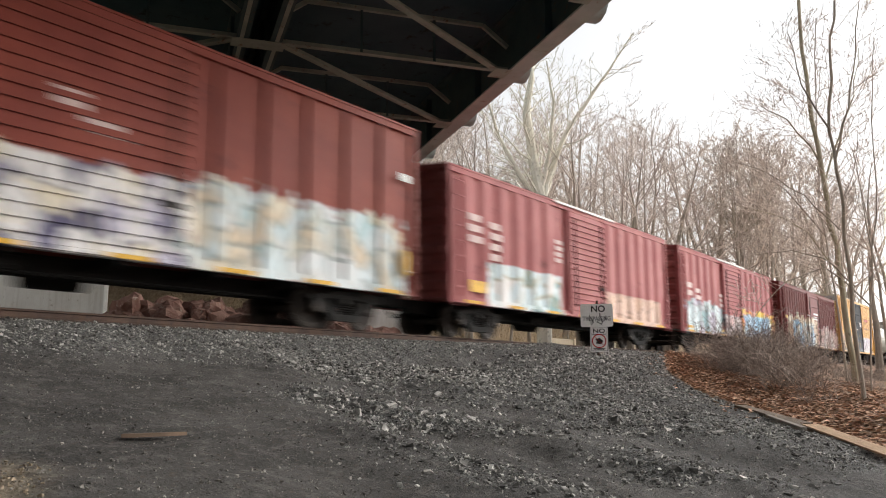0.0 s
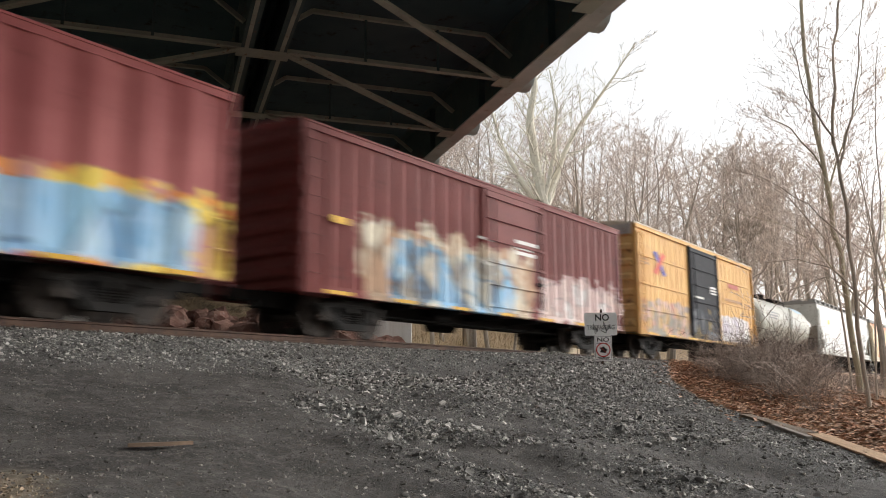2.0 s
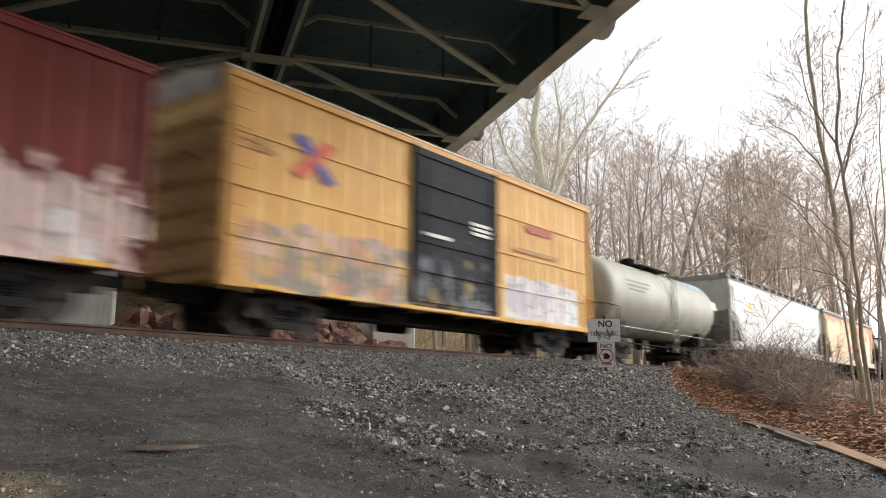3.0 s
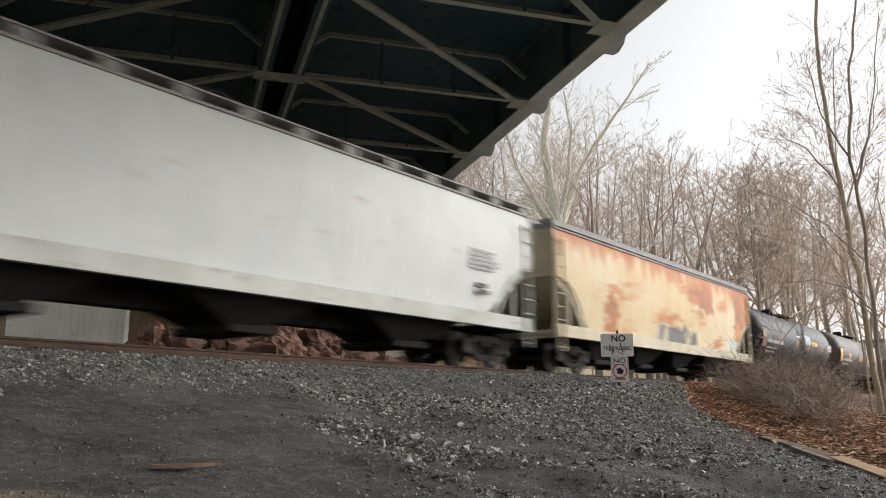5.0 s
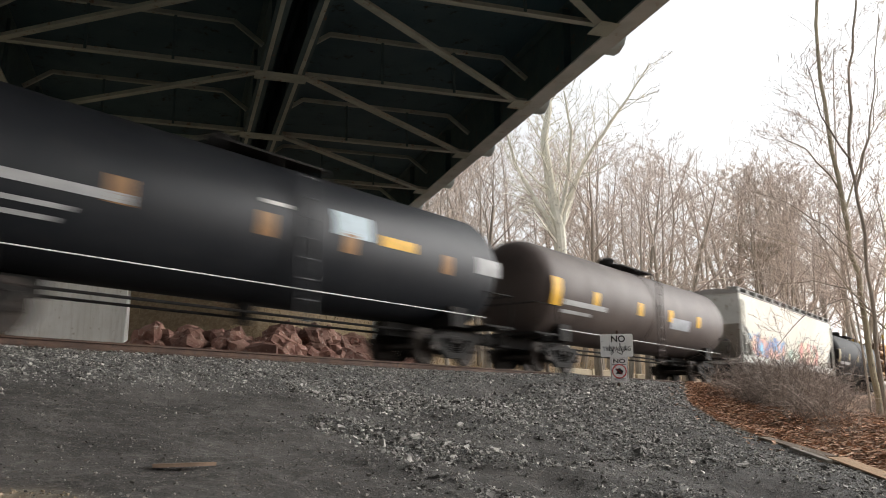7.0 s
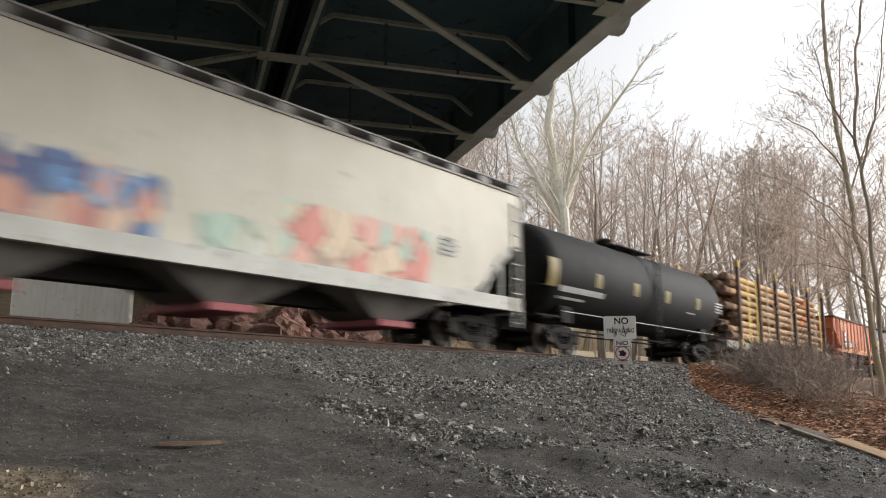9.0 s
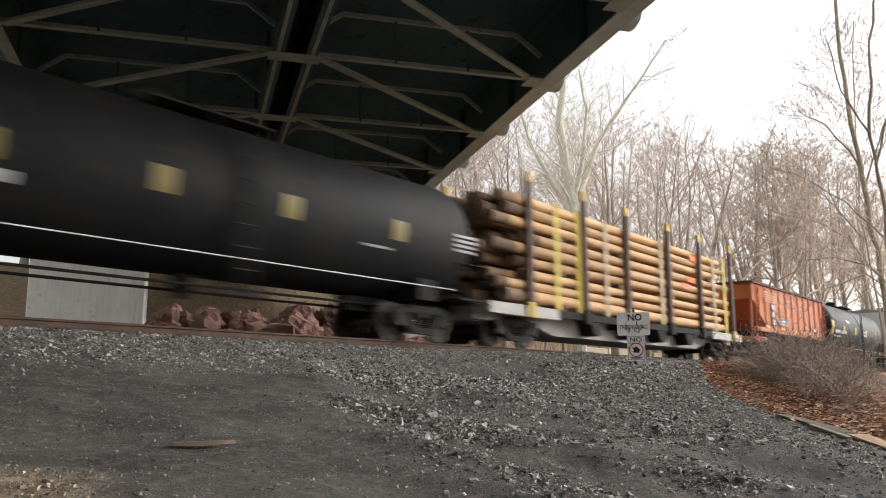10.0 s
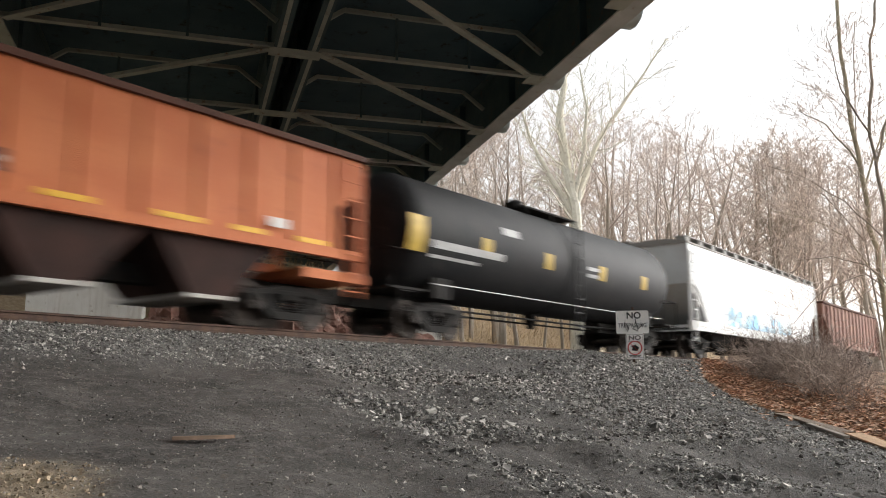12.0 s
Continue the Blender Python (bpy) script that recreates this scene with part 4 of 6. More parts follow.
    rs = Shape().extrude_x([(-1.5, ze), (-1.5, ze + 0.06), (-0.9, ze + 0.2), (0, ze + 0.26), (0.9, ze + 0.2), (1.5, ze + 0.06), (1.5, ze)], -h, h)
    part("roof", rs, roof_mat, car)
    hs = Shape()
    for k in range(10):
        x = -h + 1.2 + k * (2 * h - 2.4) / 9
        hs.box(x - 0.6, x + 0.6, -0.4, 0.4, ze + 0.24, ze + 0.36, 0.03)
    part("roof_hatches", hs, roof_mat, car)
    ws = Shape()
    for sy in (-1, 1):
        ws.box(-h, h, min(sy * 0.95, sy * 1.45), max(sy * 0.95, sy * 1.45), ze + 0.27, ze + 0.31)
        if solid_board:
            ws.box(-h, h, min(sy * 1.451, sy * 1.475), max(sy * 1.451, sy * 1.475), ze + 0.12, ze + 0.3)
        for k in range(14):
            x = -h + 0.3 + k * (2 * h - 0.6) / 13
            ws.box(x - 0.22, x + 0.22, min(sy * 1.0, sy * 1.42), max(sy * 1.0, sy * 1.42), ze + 0.1, ze + 0.27)
    part("running_board", ws, WALK_STEEL, car, "grey steel roof walkway")
    for k, (x, z, w, hh, nn, m) in enumerate(marks):
        stencil(car, x, z, w, hh, nn, m, -1.535, k + int(u0))
    return car


RUST_BAY = surface("dark_rust_bay", (0.024, 0.013, 0.011), (0.048, 0.022, 0.017), 1.5, 0.8, 0, 0.3, 30, (0.03, 0.02, 0.018), 0.4)


def open_hopper(label, u0, u1, top, skin, inner, marks=(), ribs=11, low=1.35):
    car = start_car("open_hopper", label, "hopper car", u0, u1)
    h = (u1 - u0) / 2
    zb, ze = low, top
    for sy in (-1, 1):
        ya, yb = min(sy * 1.36, sy * 1.41), max(sy * 1.36, sy * 1.41)
        sheet = [(-h + 2.3, zb), (h - 0.8, zb), (h - 0.8, ze - 0.55), (h - 0.1, ze - 0.35), (h - 0.1, ze), (-h + 0.1, ze), (-h + 0.1, ze - 0.75)]
        part("side", Shape().prism(sheet, ya, yb), skin, car)
        for k in range(ribs):
            x = -h + 0.9 + k * (2 * h - 1.8) / (ribs - 1)
            foot = zb + max(0.0, -x - h + 2.3) / 2.2 * (ze - 0.75 - zb)
            part("rib", Shape().box(x - 0.07, x + 0.07, min(sy * 1.4, sy * 1.46), max(sy * 1.4, sy * 1.46), foot, ze), skin, car)
        part("side_sill", Shape().box(-h + 0.1, h - 0.1, min(sy * 1.36, sy * 1.5), max(sy * 1.36, sy * 1.5), zb - 0.16, zb + 0.04), skin, car)
    s = Shape()
    for sy in (-1, 1):
        s.box(-h + 0.05, h - 0.05, min(sy * 1.34, sy * 1.52), max(sy * 1.34, sy * 1.52), ze - 0.02, ze + 0.1)
    for sx in (-1, 1):
        s.box(min(sx * h, sx * (h - 0.14)), max(sx * h, sx * (h - 0.14)), -1.5, 1.5, ze - 0.02, ze + 0.1)
    part("top_rim", s, inner, car, "dark top rim")
    part("coal_load", Shape().box(-h + 1.2, h - 1.2, -1.34, 1.34, ze - 0.7, ze - 0.55), inner, car)
    for sx in (-1, 1):
        s = Shape().prism([(sx * (h - 0.1), ze), (sx * (h - 0.1), ze - 0.75), (sx * (h - 2.3), zb), (sx * (h - 2.4), zb), (sx * (h - 0.2), ze)], -1.36, 1.36)
        part("end_slope", s, skin, car)
        for y in (-1.32, 1.32):
            part("end_post", Shape().beam((sx * (h - 0.1), y, 1.2), (sx * (h - 0.1), y, ze), 0.1, 0.1), skin, car)
        s = Shape().box(min(sx * h, sx * (h - 1.8)), max(sx * h, sx * (h - 1.8)), -1.48, 1.48, 1.02, 1.22)
        part("end_floor", s, skin, car)
        ladder(car, sx * (h - 0.45), 0.7, ze - 0.1, skin, 0.5, -1.54)
        truck(car, sx * (h - 1.8))
        coupler(car, sx * (h - 0.1), sx)
    for k in range(3):
        xc = (k - 1) * (2 * h - 4.6) / 3
        w = (2 * h - 4.6) / 6
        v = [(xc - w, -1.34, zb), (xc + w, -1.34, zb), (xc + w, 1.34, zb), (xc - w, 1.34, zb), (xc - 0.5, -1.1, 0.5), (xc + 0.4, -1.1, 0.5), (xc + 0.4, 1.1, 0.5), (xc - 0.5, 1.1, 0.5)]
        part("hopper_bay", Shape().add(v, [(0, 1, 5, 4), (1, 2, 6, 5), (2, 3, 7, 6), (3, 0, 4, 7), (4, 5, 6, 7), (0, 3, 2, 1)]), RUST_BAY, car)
        part("outlet_gate", Shape().box(xc - 0.55, xc + 0.45, -1.16, 1.16, 0.42, 0.5, 0.01), DECK_STEEL, car)
    part("center_sill", Shape().box(-h, h, -0.2, 0.2, 0.7, 1.05), BLACK_STEEL, car)
    for k, (x, z, w, hh, nn, m) in enumerate(marks):
        stencil(car, x, z, w, hh, nn, m, -1.505, k + int(u0))
    return car


PEELED = surface("peeled_pole_wood", (0.46, 0.27, 0.125), (0.60, 0.38, 0.19), 0.8, 0.7, 0, 0.3, 25, (0.33, 0.16, 0.075), 0.4, None, 0, (), 0.25, 0.3, (0.25, 4, 4))
POLE_END = surface("pole_end_grain", (0.13, 0.085, 0.06), (0.26, 0.17, 0.11), 9, 0.9, 0, 0.5, 40, None, 0, None, 0, (), 0.4)
STAKE_PAINT = surface("dark_brown_stake", (0.075, 0.045, 0.04), (0.12, 0.08, 0.065), 3, 0.75, 0, 0.3, 30)


STRAP_YELLOW = plain("yellow_strap", (0.62, 0.47, 0.07), 0.6)
STRAP_TAN = plain("tan_strap", (0.42, 0.32, 0.19), 0.6)


def pole_car(label, u0, u1):
    car = start_car("pole_flatcar", label, "flatcar", u0, u1)
    h = (u1 - u0) / 2
    s = Shape().box(-h, h, -1.45, 1.45, 1.0, 1.12)
    for sy in (-1, 1):
        for sx in (-1, 1):
            part("end_sill", Shape().box(min(sx * h, sx * (h - 3.6)), max(sx * h, sx * (h - 3.6)), min(sy * 1.4, sy * 1.47), max(sy * 1.4, sy * 1.47), 0.84, 1.15), DECK_STEEL, car)
        part("side_beam", Shape().box(-h + 3.6, h - 3.6, min(sy * 1.4, sy * 1.46), max(sy * 1.4, sy * 1.46), 0.92, 1.13), BLACK_STEEL, car)
    part("deck", s, DECK_STEEL, car)
    part("center_sill", Shape().prism([(-h, 0.7), (-h + 3, 0.7), (-h + 4.2, 0.42), (h - 4.2, 0.42), (h - 3, 0.7), (h, 0.7), (h, 1.0), (-h, 1.0)], -0.9, 0.9), DECK_STEEL, car)
    for k in range(4):
        x = (k - 1.5) * 2.6
        part("gusset_plate", Shape().prism([(x - 0.5, 1.0), (x + 0.5, 1.0), (x + 0.2, 0.5), (x - 0.2, 0.5)], -1.42, 1.42), BLACK_STEEL, car)
    sx_list = [-8.0, -4.7, -1.6, 2.0, 5.2, 8.9]
    for x in sx_list:
        for sy in (-1, 1):
            st = Shape().box(x - 0.12, x + 0.12, sy * 1.47 - 0.07, sy * 1.47 + 0.07, 0.8, 5.0, 0.015)
            o = part("stake", st, STAKE_PAINT, car)
            part("stake_tip", Shape().box(x - 0.125, x + 0.125, sy * 1.47 - 0.075, sy * 1.47 + 0.075, 4.75, 5.05), OCHRE_PAINT, o, "faded yellow stake top")
            part("stake_pocket", Shape().box(x - 0.2, x + 0.2, sy * 1.47 - 0.1, sy * 1.47 + 0.1, 0.8, 1.25, 0.02), OCHRE_PAINT if x in (-8.0, 8.9) else BLACK_STEEL, o)
    rng = random.Random(11)
    logs = []
    for i in range(4):
        r0 = 0.135 + 0.012 * i
        sh = Shape().tube([(-8.6, 0, 0), (-8.0 + 0.3 * i, 0, 0), (-3, 0.01, 0.01), (3, -0.01, 0), (8.7, 0, 0)], [r0 * 1.12, r0 * 1.08, r0, r0 * 0.96, r0 * 0.85], 12)
        me = sh.mesh("pole", PEELED)
        me.materials.append(POLE_END)
        for pg in me.polygons:
            pg.material_index = 1 if len(pg.vertices) > 4 or pg.center.x < -7.5 else 0
        logs.append(me)
    z = 1.2
    row = 0
    while z < 4.35:
        if row in (0, 3, 6):
            for x in (-6, -2, 2.5, 6.5):
                part("bolster_timber", Shape().box(x - 0.1, x + 0.1, -1.4, 1.4, z - 0.08, z + 0.06), OLD_BOARD, car)
            z += 0.06
        n = 9
        for j in range(n):
            y = -1.24 + j * 2.48 / (n - 1)
            x = rng.uniform(-1.2, 0.4)
            if j == 0 and row in (2, 5):
                x = 0.42
            part("pole", logs[rng.randrange(4)], PEELED, car, "", pose(x, y + rng.uniform(-0.03, 0.03), z + 0.14 + rng.uniform(-0.02, 0.02), rng.uniform(0, 360), rng.uniform(-0.25, 0.25), rng.uniform(-0.2, 0.2)))
        z += 0.335
        row += 1
    for x, m in ((-6.35, STRAP_YELLOW), (-5.0, STRAP_YELLOW), (-3.1, STRAP_TAN), (1.4, STRAP_TAN), (6.9, STRAP_TAN), (8.2, STRAP_YELLOW)):
        s = Shape().box(x - 0.13, x + 0.13, -1.43, -1.415, 1.15, 4.4)
        part("strap", s, m, car, "pale tie-down strap")
    for x, z in ((4.3, 3.9), (4.0, 3.0), (3.4, 2.7)):
        part("paint_mark", Shape().box(x, x + 0.7, -1.43, -1.42, z, z + 0.22), ORANGE_MARK, car)
    for sx in (-1, 1):
        truck(car, sx * (h - 1.9))
        coupler(car, sx * (h - 0.1), sx)
    underframe(car, h - 4, 0.45)
    return car


def stops(*cols):
    return [(k / len(cols), c) for k, c in enumerate(cols)]


ICE, SKY, CREAM, PINK, ORANGE, TEAL, DARK, LILAC, YEL = (0.62, 0.74, 0.76), (0.2, 0.48, 0.75), (0.72, 0.66, 0.52), (0.66, 0.42, 0.40), (0.85, 0.30, 0.06), (0.18, 0.36, 0.38), (0.05, 0.05, 0.07), (0.5, 0.48, 0.58), (0.85, 0.65, 0.12)
WHT = (0.75, 0.74, 0.72)


def red_paint(name, c1, c2, paint):
    return surface(name, c1, c2, 0.7, 0.62, 0, 0.15, 35, (c1[0] * 0.5, c1[1] * 0.5, c1[2] * 0.5), 0.15, (c2[0] * 0.55 + 0.02, c2[1] * 0.6, c2[2] * 0.6), 0.4, paint)


PINKISH = surface("pale_pink_stencil_paint", (0.62, 0.47, 0.44), (0.54, 0.38, 0.36), 5, 0.6, 0, 0.1, 50)


def train():
    A = red_paint("rust_red_car_paint", (0.19, 0.031, 0.019), (0.25, 0.048, 0.028),
                  [(-8, 1.2, 0.75, 2.4, 0.15, 2.0, stops(WHT, LILAC, (0.07, 0.08, 0.16), WHT, CREAM, WHT, DARK)), (1.2, 7.6, 0.75, 2.6, 0.35, 1.5, stops(ICE, CREAM, (0.40, 0.58, 0.60), WHT, ICE, (0.62, 0.50, 0.34), CREAM, (0.36, 0.5, 0.52)))])
    boxcar("tall rust-red boxcar with pale graffiti and louvred door", 0.3, 16.3, 5.12, A, "posts", (-1.25, 4.7), A, BLACK_STEEL, A,
           [(-1.5, 3.15, 0.6, 0.45, 1, PINKISH), (-1.0, 2.85, 1.0, 0.3, 2, PINKISH), (7.3, 3.6, 0.4, 0.3, 1, WHITE_PAINT), (7.35, 1.2, 0.4, 0.9, 1, YELLOW_PAINT)])
    B = red_paint("faded_red_car_paint", (0.33, 0.085, 0.085), (0.40, 0.125, 0.12),
                  [(-6.0, -1.5, 0.85, 2.1, 0.08, 1.3, stops(ICE, WHT, ICE, TEAL, ICE, YEL)), (1.8, 7.0, 0.85, 1.9, 0.06, 1.6, stops((0.6, 0.4, 0.27), (0.66, 0.45, 0.33), (0.7, 0.5, 0.4)))])
    end_red = surface("faded_red_end_paint", (0.24, 0.065, 0.06), (0.31, 0.10, 0.09), 1.5, 0.8, 0, 0.3, 30, (0.05, 0.03, 0.03), 0.3)
    boxcar("faded red ribbed boxcar with ice-blue and tan graffiti", 17.7, 33.5, 4.58, B, "ribbed", (0.3, 2.7), B, end_red, B,
           [(-7.0, 2.5, 0.7, 0.9, 3, PINKISH), (-5.9, 2.1, 0.7, 1.2, 4, PINKISH), (-2.0, 2.5, 0.5, 0.8, 4, PINKISH), (-6.95, 1.1, 0.85, 0.5, 1, YELLOW_PAINT)])
    C = red_paint("faded_red_car_paint", (0.32, 0.08, 0.08), (0.40, 0.12, 0.115),
                  [(-7.0, -1.7, 0.85, 2.3, 0.35, 1.1, stops(LILAC, ICE, TEAL, ICE, LILAC, WHT)), (-1.7, 1.4, 0.9, 1.9, 0.1, 3.0, stops(WHT, DARK, WHT, PINK, DARK)),
                   (1.1, 7.6, 0.85, 2.4, 0.25, 1.2, stops(YEL, ORANGE, YEL, (0.62, 0.3, 0.25))), (1.8, 6.9, 0.92, 2.15, 0.22, 1.1, stops(SKY, (0.3, 0.6, 0.82), SKY, (0.5, 0.7, 0.82), (0.14, 0.36, 0.62)))])
    boxcar("faded red ribbed boxcar with bright blue graffiti", 35.0, 50.3, 4.58, C, "ribbed", (-0.15, 2.9), C, end_red, C,
           [(-6.8, 2.4, 0.7, 0.7, 2, PINKISH), (-5.7, 2.3, 0.7, 0.6, 2, PINKISH), (-2.3, 2.2, 0.5, 0.7, 3, PINKISH), (-6.9, 1.0, 0.7, 0.18, 1, YELLOW_PAINT), (-2.2, 1.0, 0.7, 0.18, 1, YELLOW_PAINT)])
    D = red_paint("oxide_red_car_paint", (0.14, 0.021, 0.017), (0.18, 0.031, 0.026),
                  [(-6.2, 1.6, 0.8, 2.75, 0.5, 0.9, stops((0.42, 0.24, 0.13), CREAM, (0.5, 0.32, 0.2), (0.62, 0.5, 0.36))), (-5.2, 0.4, 0.8, 2.4, 0.35, 1.2, stops(SKY, ICE, CREAM, SKY, DARK, CREAM, SKY)), (2.0, 7.9, 0.8, 2.3, 0.5, 1.5, stops((0.62, 0.45, 0.42), (0.7, 0.55, 0.5), (0.66, 0.5, 0.47), WHT))])
    boxcar("dark red boxcar with blue and pink graffiti", 52.2, 68.4, 4.6, D, "plug", (0.6, 3.3), D, surface("dark_end_paint", (0.11, 0.028, 0.024), (0.15, 0.042, 0.036), 1.5, 0.8), D,
           [(-1.3, 2.9, 0.7, 0.12, 1, WHITE_PAINT), (-1.2, 2.2, 0.6, 0.2, 1, WHITE_PAINT), (0.6, 2.7, 1.3, 0.5, 3, WHITE_PAINT), (-7.2, 2.4, 0.7, 0.25, 1, YELLOW_PAINT)])
    Ey = surface("weathered_yellow_car_paint", (0.60, 0.33, 0.09), (0.68, 0.41, 0.13), 0.8, 0.6, 0, 0.15, 35, (0.42, 0.24, 0.09), 0.2, (0.35, 0.2, 0.08), 0.35,
                 [(-7.3, -1.9, 0.85, 2.3, 0.3, 2.6, stops((0.42, 0.21, 0.15), (0.52, 0.27, 0.22), (0.24, 0.21, 0.19), (0.5, 0.32, 0.12), (0.56, 0.38, 0.32), (0.17, 0.19, 0.17), (0.44, 0.2, 0.15), (0.5, 0.45, 0.38))), (2.4, 6.9, 1.0, 2.25, 0.1, 1.8, stops(WHT, ICE, WHT, LILAC, WHT))])
    Eb = surface("black_door_paint", (0.010, 0.012, 0.016), (0.017, 0.019, 0.025), 1.5, 0.7, 0, 0.15, 40, (0.09, 0.09, 0.1), 0.15, None, 0,
                 [(-1.9, 1.6, 1.0, 2.3, 0.25, 2.2, stops((0.02, 0.023, 0.03), (0.03, 0.035, 0.045), (0.2, 0.21, 0.23), (0.02, 0.023, 0.03), (0.03, 0.035, 0.045), (0.34, 0.25, 0.1), (0.02, 0.023, 0.03)))], 0, 0.12)
    # The worn end paint is lighter than the sides, imitating light on its ribs.
    yellow_car = boxcar("tall yellow boxcar with black plug door and graffiti", 70.0, 85.7, 5.2, Ey, "panelled", (-0.1, 3.7), Eb, surface("weathered_lit_yellow_end", (0.74, 0.52, 0.23), (0.64, 0.42, 0.17), 1.2, 0.75, 0, 0.3, 30, (0.15, 0.09, 0.05), 0.4),
           surface("pale_roof_paint", (0.55, 0.42, 0.24), (0.6, 0.55, 0.45), 1.2, 0.6),
           [(3.6, 3.6, 1.7, 0.35, 1, plain("faded_red_lettering", (0.45, 0.1, 0.06))), (3.0, 2.95, 3.2, 0.2, 1, plain("faded_brown_lettering", (0.42, 0.22, 0.08))), (-7.3, 3.6, 0.8, 0.3, 2, plain("brown_lettering", (0.35, 0.2, 0.07)))])
    blue_mark, red_mark = plain("faded_blue_mark", (0.10, 0.09, 0.32)), plain("faded_red_mark", (0.62, 0.10, 0.05))
    stencil(yellow_car, 0.5, 3.05, 1.0, 0.4, 3, WHITE_PAINT, -1.57, 5)
    stencil(yellow_car, -1.7, 2.72, 1.3, 0.14, 1, WHITE_PAINT, -1.57, 6)
    part("emblem_bar", Shape().prism([(-6.1, 3.4), (-5.75, 3.3), (-4.75, 4.2), (-5.1, 4.3)], -1.475, -1.468), red_mark, yellow_car)
    for pts in ([(-6.1, 4.2), (-5.7, 4.3), (-5.42, 4.0), (-5.6, 3.8)], [(-5.1, 3.3), (-4.75, 3.4), (-5.2, 3.8), (-5.4, 3.65)]):
        part("emblem_bar", Shape().prism(pts, -1.478, -1.466), blue_mark, yellow_car)
    Ft = surface("dusty_cream_tank_paint", (0.29, 0.285, 0.24), (0.37, 0.36, 0.30), 0.9, 0.5, 0, 0.1, 30, (0.3, 0.28, 0.23), 0.25, (0.26, 0.25, 0.22), 0.5)
    dark_bar = plain("grey_lettering", (0.2, 0.2, 0.19))
    tank_car("cream tank car with grey stencils and dusty sides", 87.0, 99.4, 1.45, 2.56, Ft, [(3.2, 5.0, 30, 50, plain("pale_blue_mark", (0.35, 0.5, 0.6))), (5.2, 5.9, 70, 85, WHITE_PAINT)],
             [(-4.2, -2.0, 68, 72, dark_bar), (-4.2, -2.2, 75, 79, dark_bar), (-4.2, -2.6, 82, 85, dark_bar)])
    Gs = surface("pale_grey_hopper_paint", (0.62, 0.64, 0.63), (0.70, 0.71, 0.69), 0.6, 0.55, 0, 0.1, 30, (0.5, 0.44, 0.33), 0.12, (0.45, 0.42, 0.36), 0.35)
    grey_sill = surface("grimy_white_sill", (0.50, 0.50, 0.46), (0.6, 0.6, 0.56), 1.2, 0.65, 0, 0.2, 30, (0.25, 0.2, 0.15), 0.35)
    roof_grey = surface("grimy_grey_roof", (0.26, 0.25, 0.23), (0.34, 0.32, 0.30), 1.2, 0.75, 0, 0.2, 30)
    covered_hopper("pale grey covered hopper car with faint stencils", 101.0, 121.0, 4.57, Gs, grey_sill, roof_grey, 3,
                   [(6.7, 2.5, 1.4, 0.6, 5, plain("light_grey_lettering", (0.42, 0.43, 0.43))), (7.0, 1.85, 0.7, 0.35, 2, SIGN_BLACK), (-7.0, 3.1, 0.7, 0.5, 1, plain("pale_yellow_mark", (0.75, 0.6, 0.2)))])
    Hs = surface("rust_stained_cream_paint", (0.62, 0.49, 0.27), (0.70, 0.61, 0.42), 0.32, 0.65, 0, 0.2, 30, (0.46, 0.15, 0.025), 0.6, (0.55, 0.25, 0.06), 0.6,
                 [(-1.8, 2.4, 0.9, 2.1, 0.3, 1.6, stops(DARK, (0.09, 0.1, 0.12), (0.5, 0.42, 0.3), DARK)), (7.4, 10.2, 1.9, 4.7, 0.45, 0.8, stops((0.42, 0.10, 0.015), (0.55, 0.21, 0.035), (0.34, 0.07, 0.012))),
                  (1.6, 4.6, 2.9, 4.2, 0.5, 0.7, stops((0.46, 0.14, 0.02), (0.58, 0.28, 0.06), (0.36, 0.08, 0.014))), (-6.3, -5.2, 1.2, 2.6, 0.5, 0.8, stops((0.50, 0.20, 0.035), (0.40, 0.11, 0.02))),
                  (6.3, 8.4, 1.1, 1.9, 0.2, 1.4, stops((0.45, 0.62, 0.6), CREAM))], 0, 0.4, (0.4, 1, 1), (2.45, 3.3, (0.44, 0.12, 0.018), 0.85))
    covered_hopper("cream covered hopper car streaked with orange rust", 122.3, 142.0, 4.53, Hs, surface("cream_sill", (0.60, 0.55, 0.42), (0.52, 0.45, 0.33), 1.2, 0.65, 0, 0.2, 30, (0.3, 0.16, 0.08), 0.3), roof_grey, 4, solid_board=True)
    blk = surface("black_tank_paint", (0.012, 0.014, 0.018), (0.02, 0.022, 0.026), 0.7, 0.54, 0, 0.06, 40, (0.035, 0.034, 0.033), 0.12, (0.04, 0.038, 0.037), 0.3, (), 0, 0.24)
    matte = surface("matte_black_tank_paint", (0.009, 0.0095, 0.011), (0.015, 0.0145, 0.0145), 0.7, 0.66, 0, 0.06, 40, (0.045, 0.036, 0.03), 0.15, (0.026, 0.023, 0.021), 0.3, (), 0, 0.12)
    dull = surface("dull_black_tank_paint", (0.014, 0.015, 0.017), (0.022, 0.022, 0.023), 0.7, 0.62, 0, 0.06, 40, (0.04, 0.038, 0.035), 0.15, (0.04, 0.037, 0.034), 0.35, (), 0, 0.16)
    amber = plain("faded_amber_reflector", (0.32, 0.17, 0.07), 0.5)
    lw = plain("light_grey_stencil", (0.45, 0.45, 0.45))

    def refl(h, m, xs, w=0.42):
        return [(-h + 0.2, -h + 0.8, 81, 113, m)] + [(x - w / 2, x + w / 2, 88, 105, m) for x in xs]

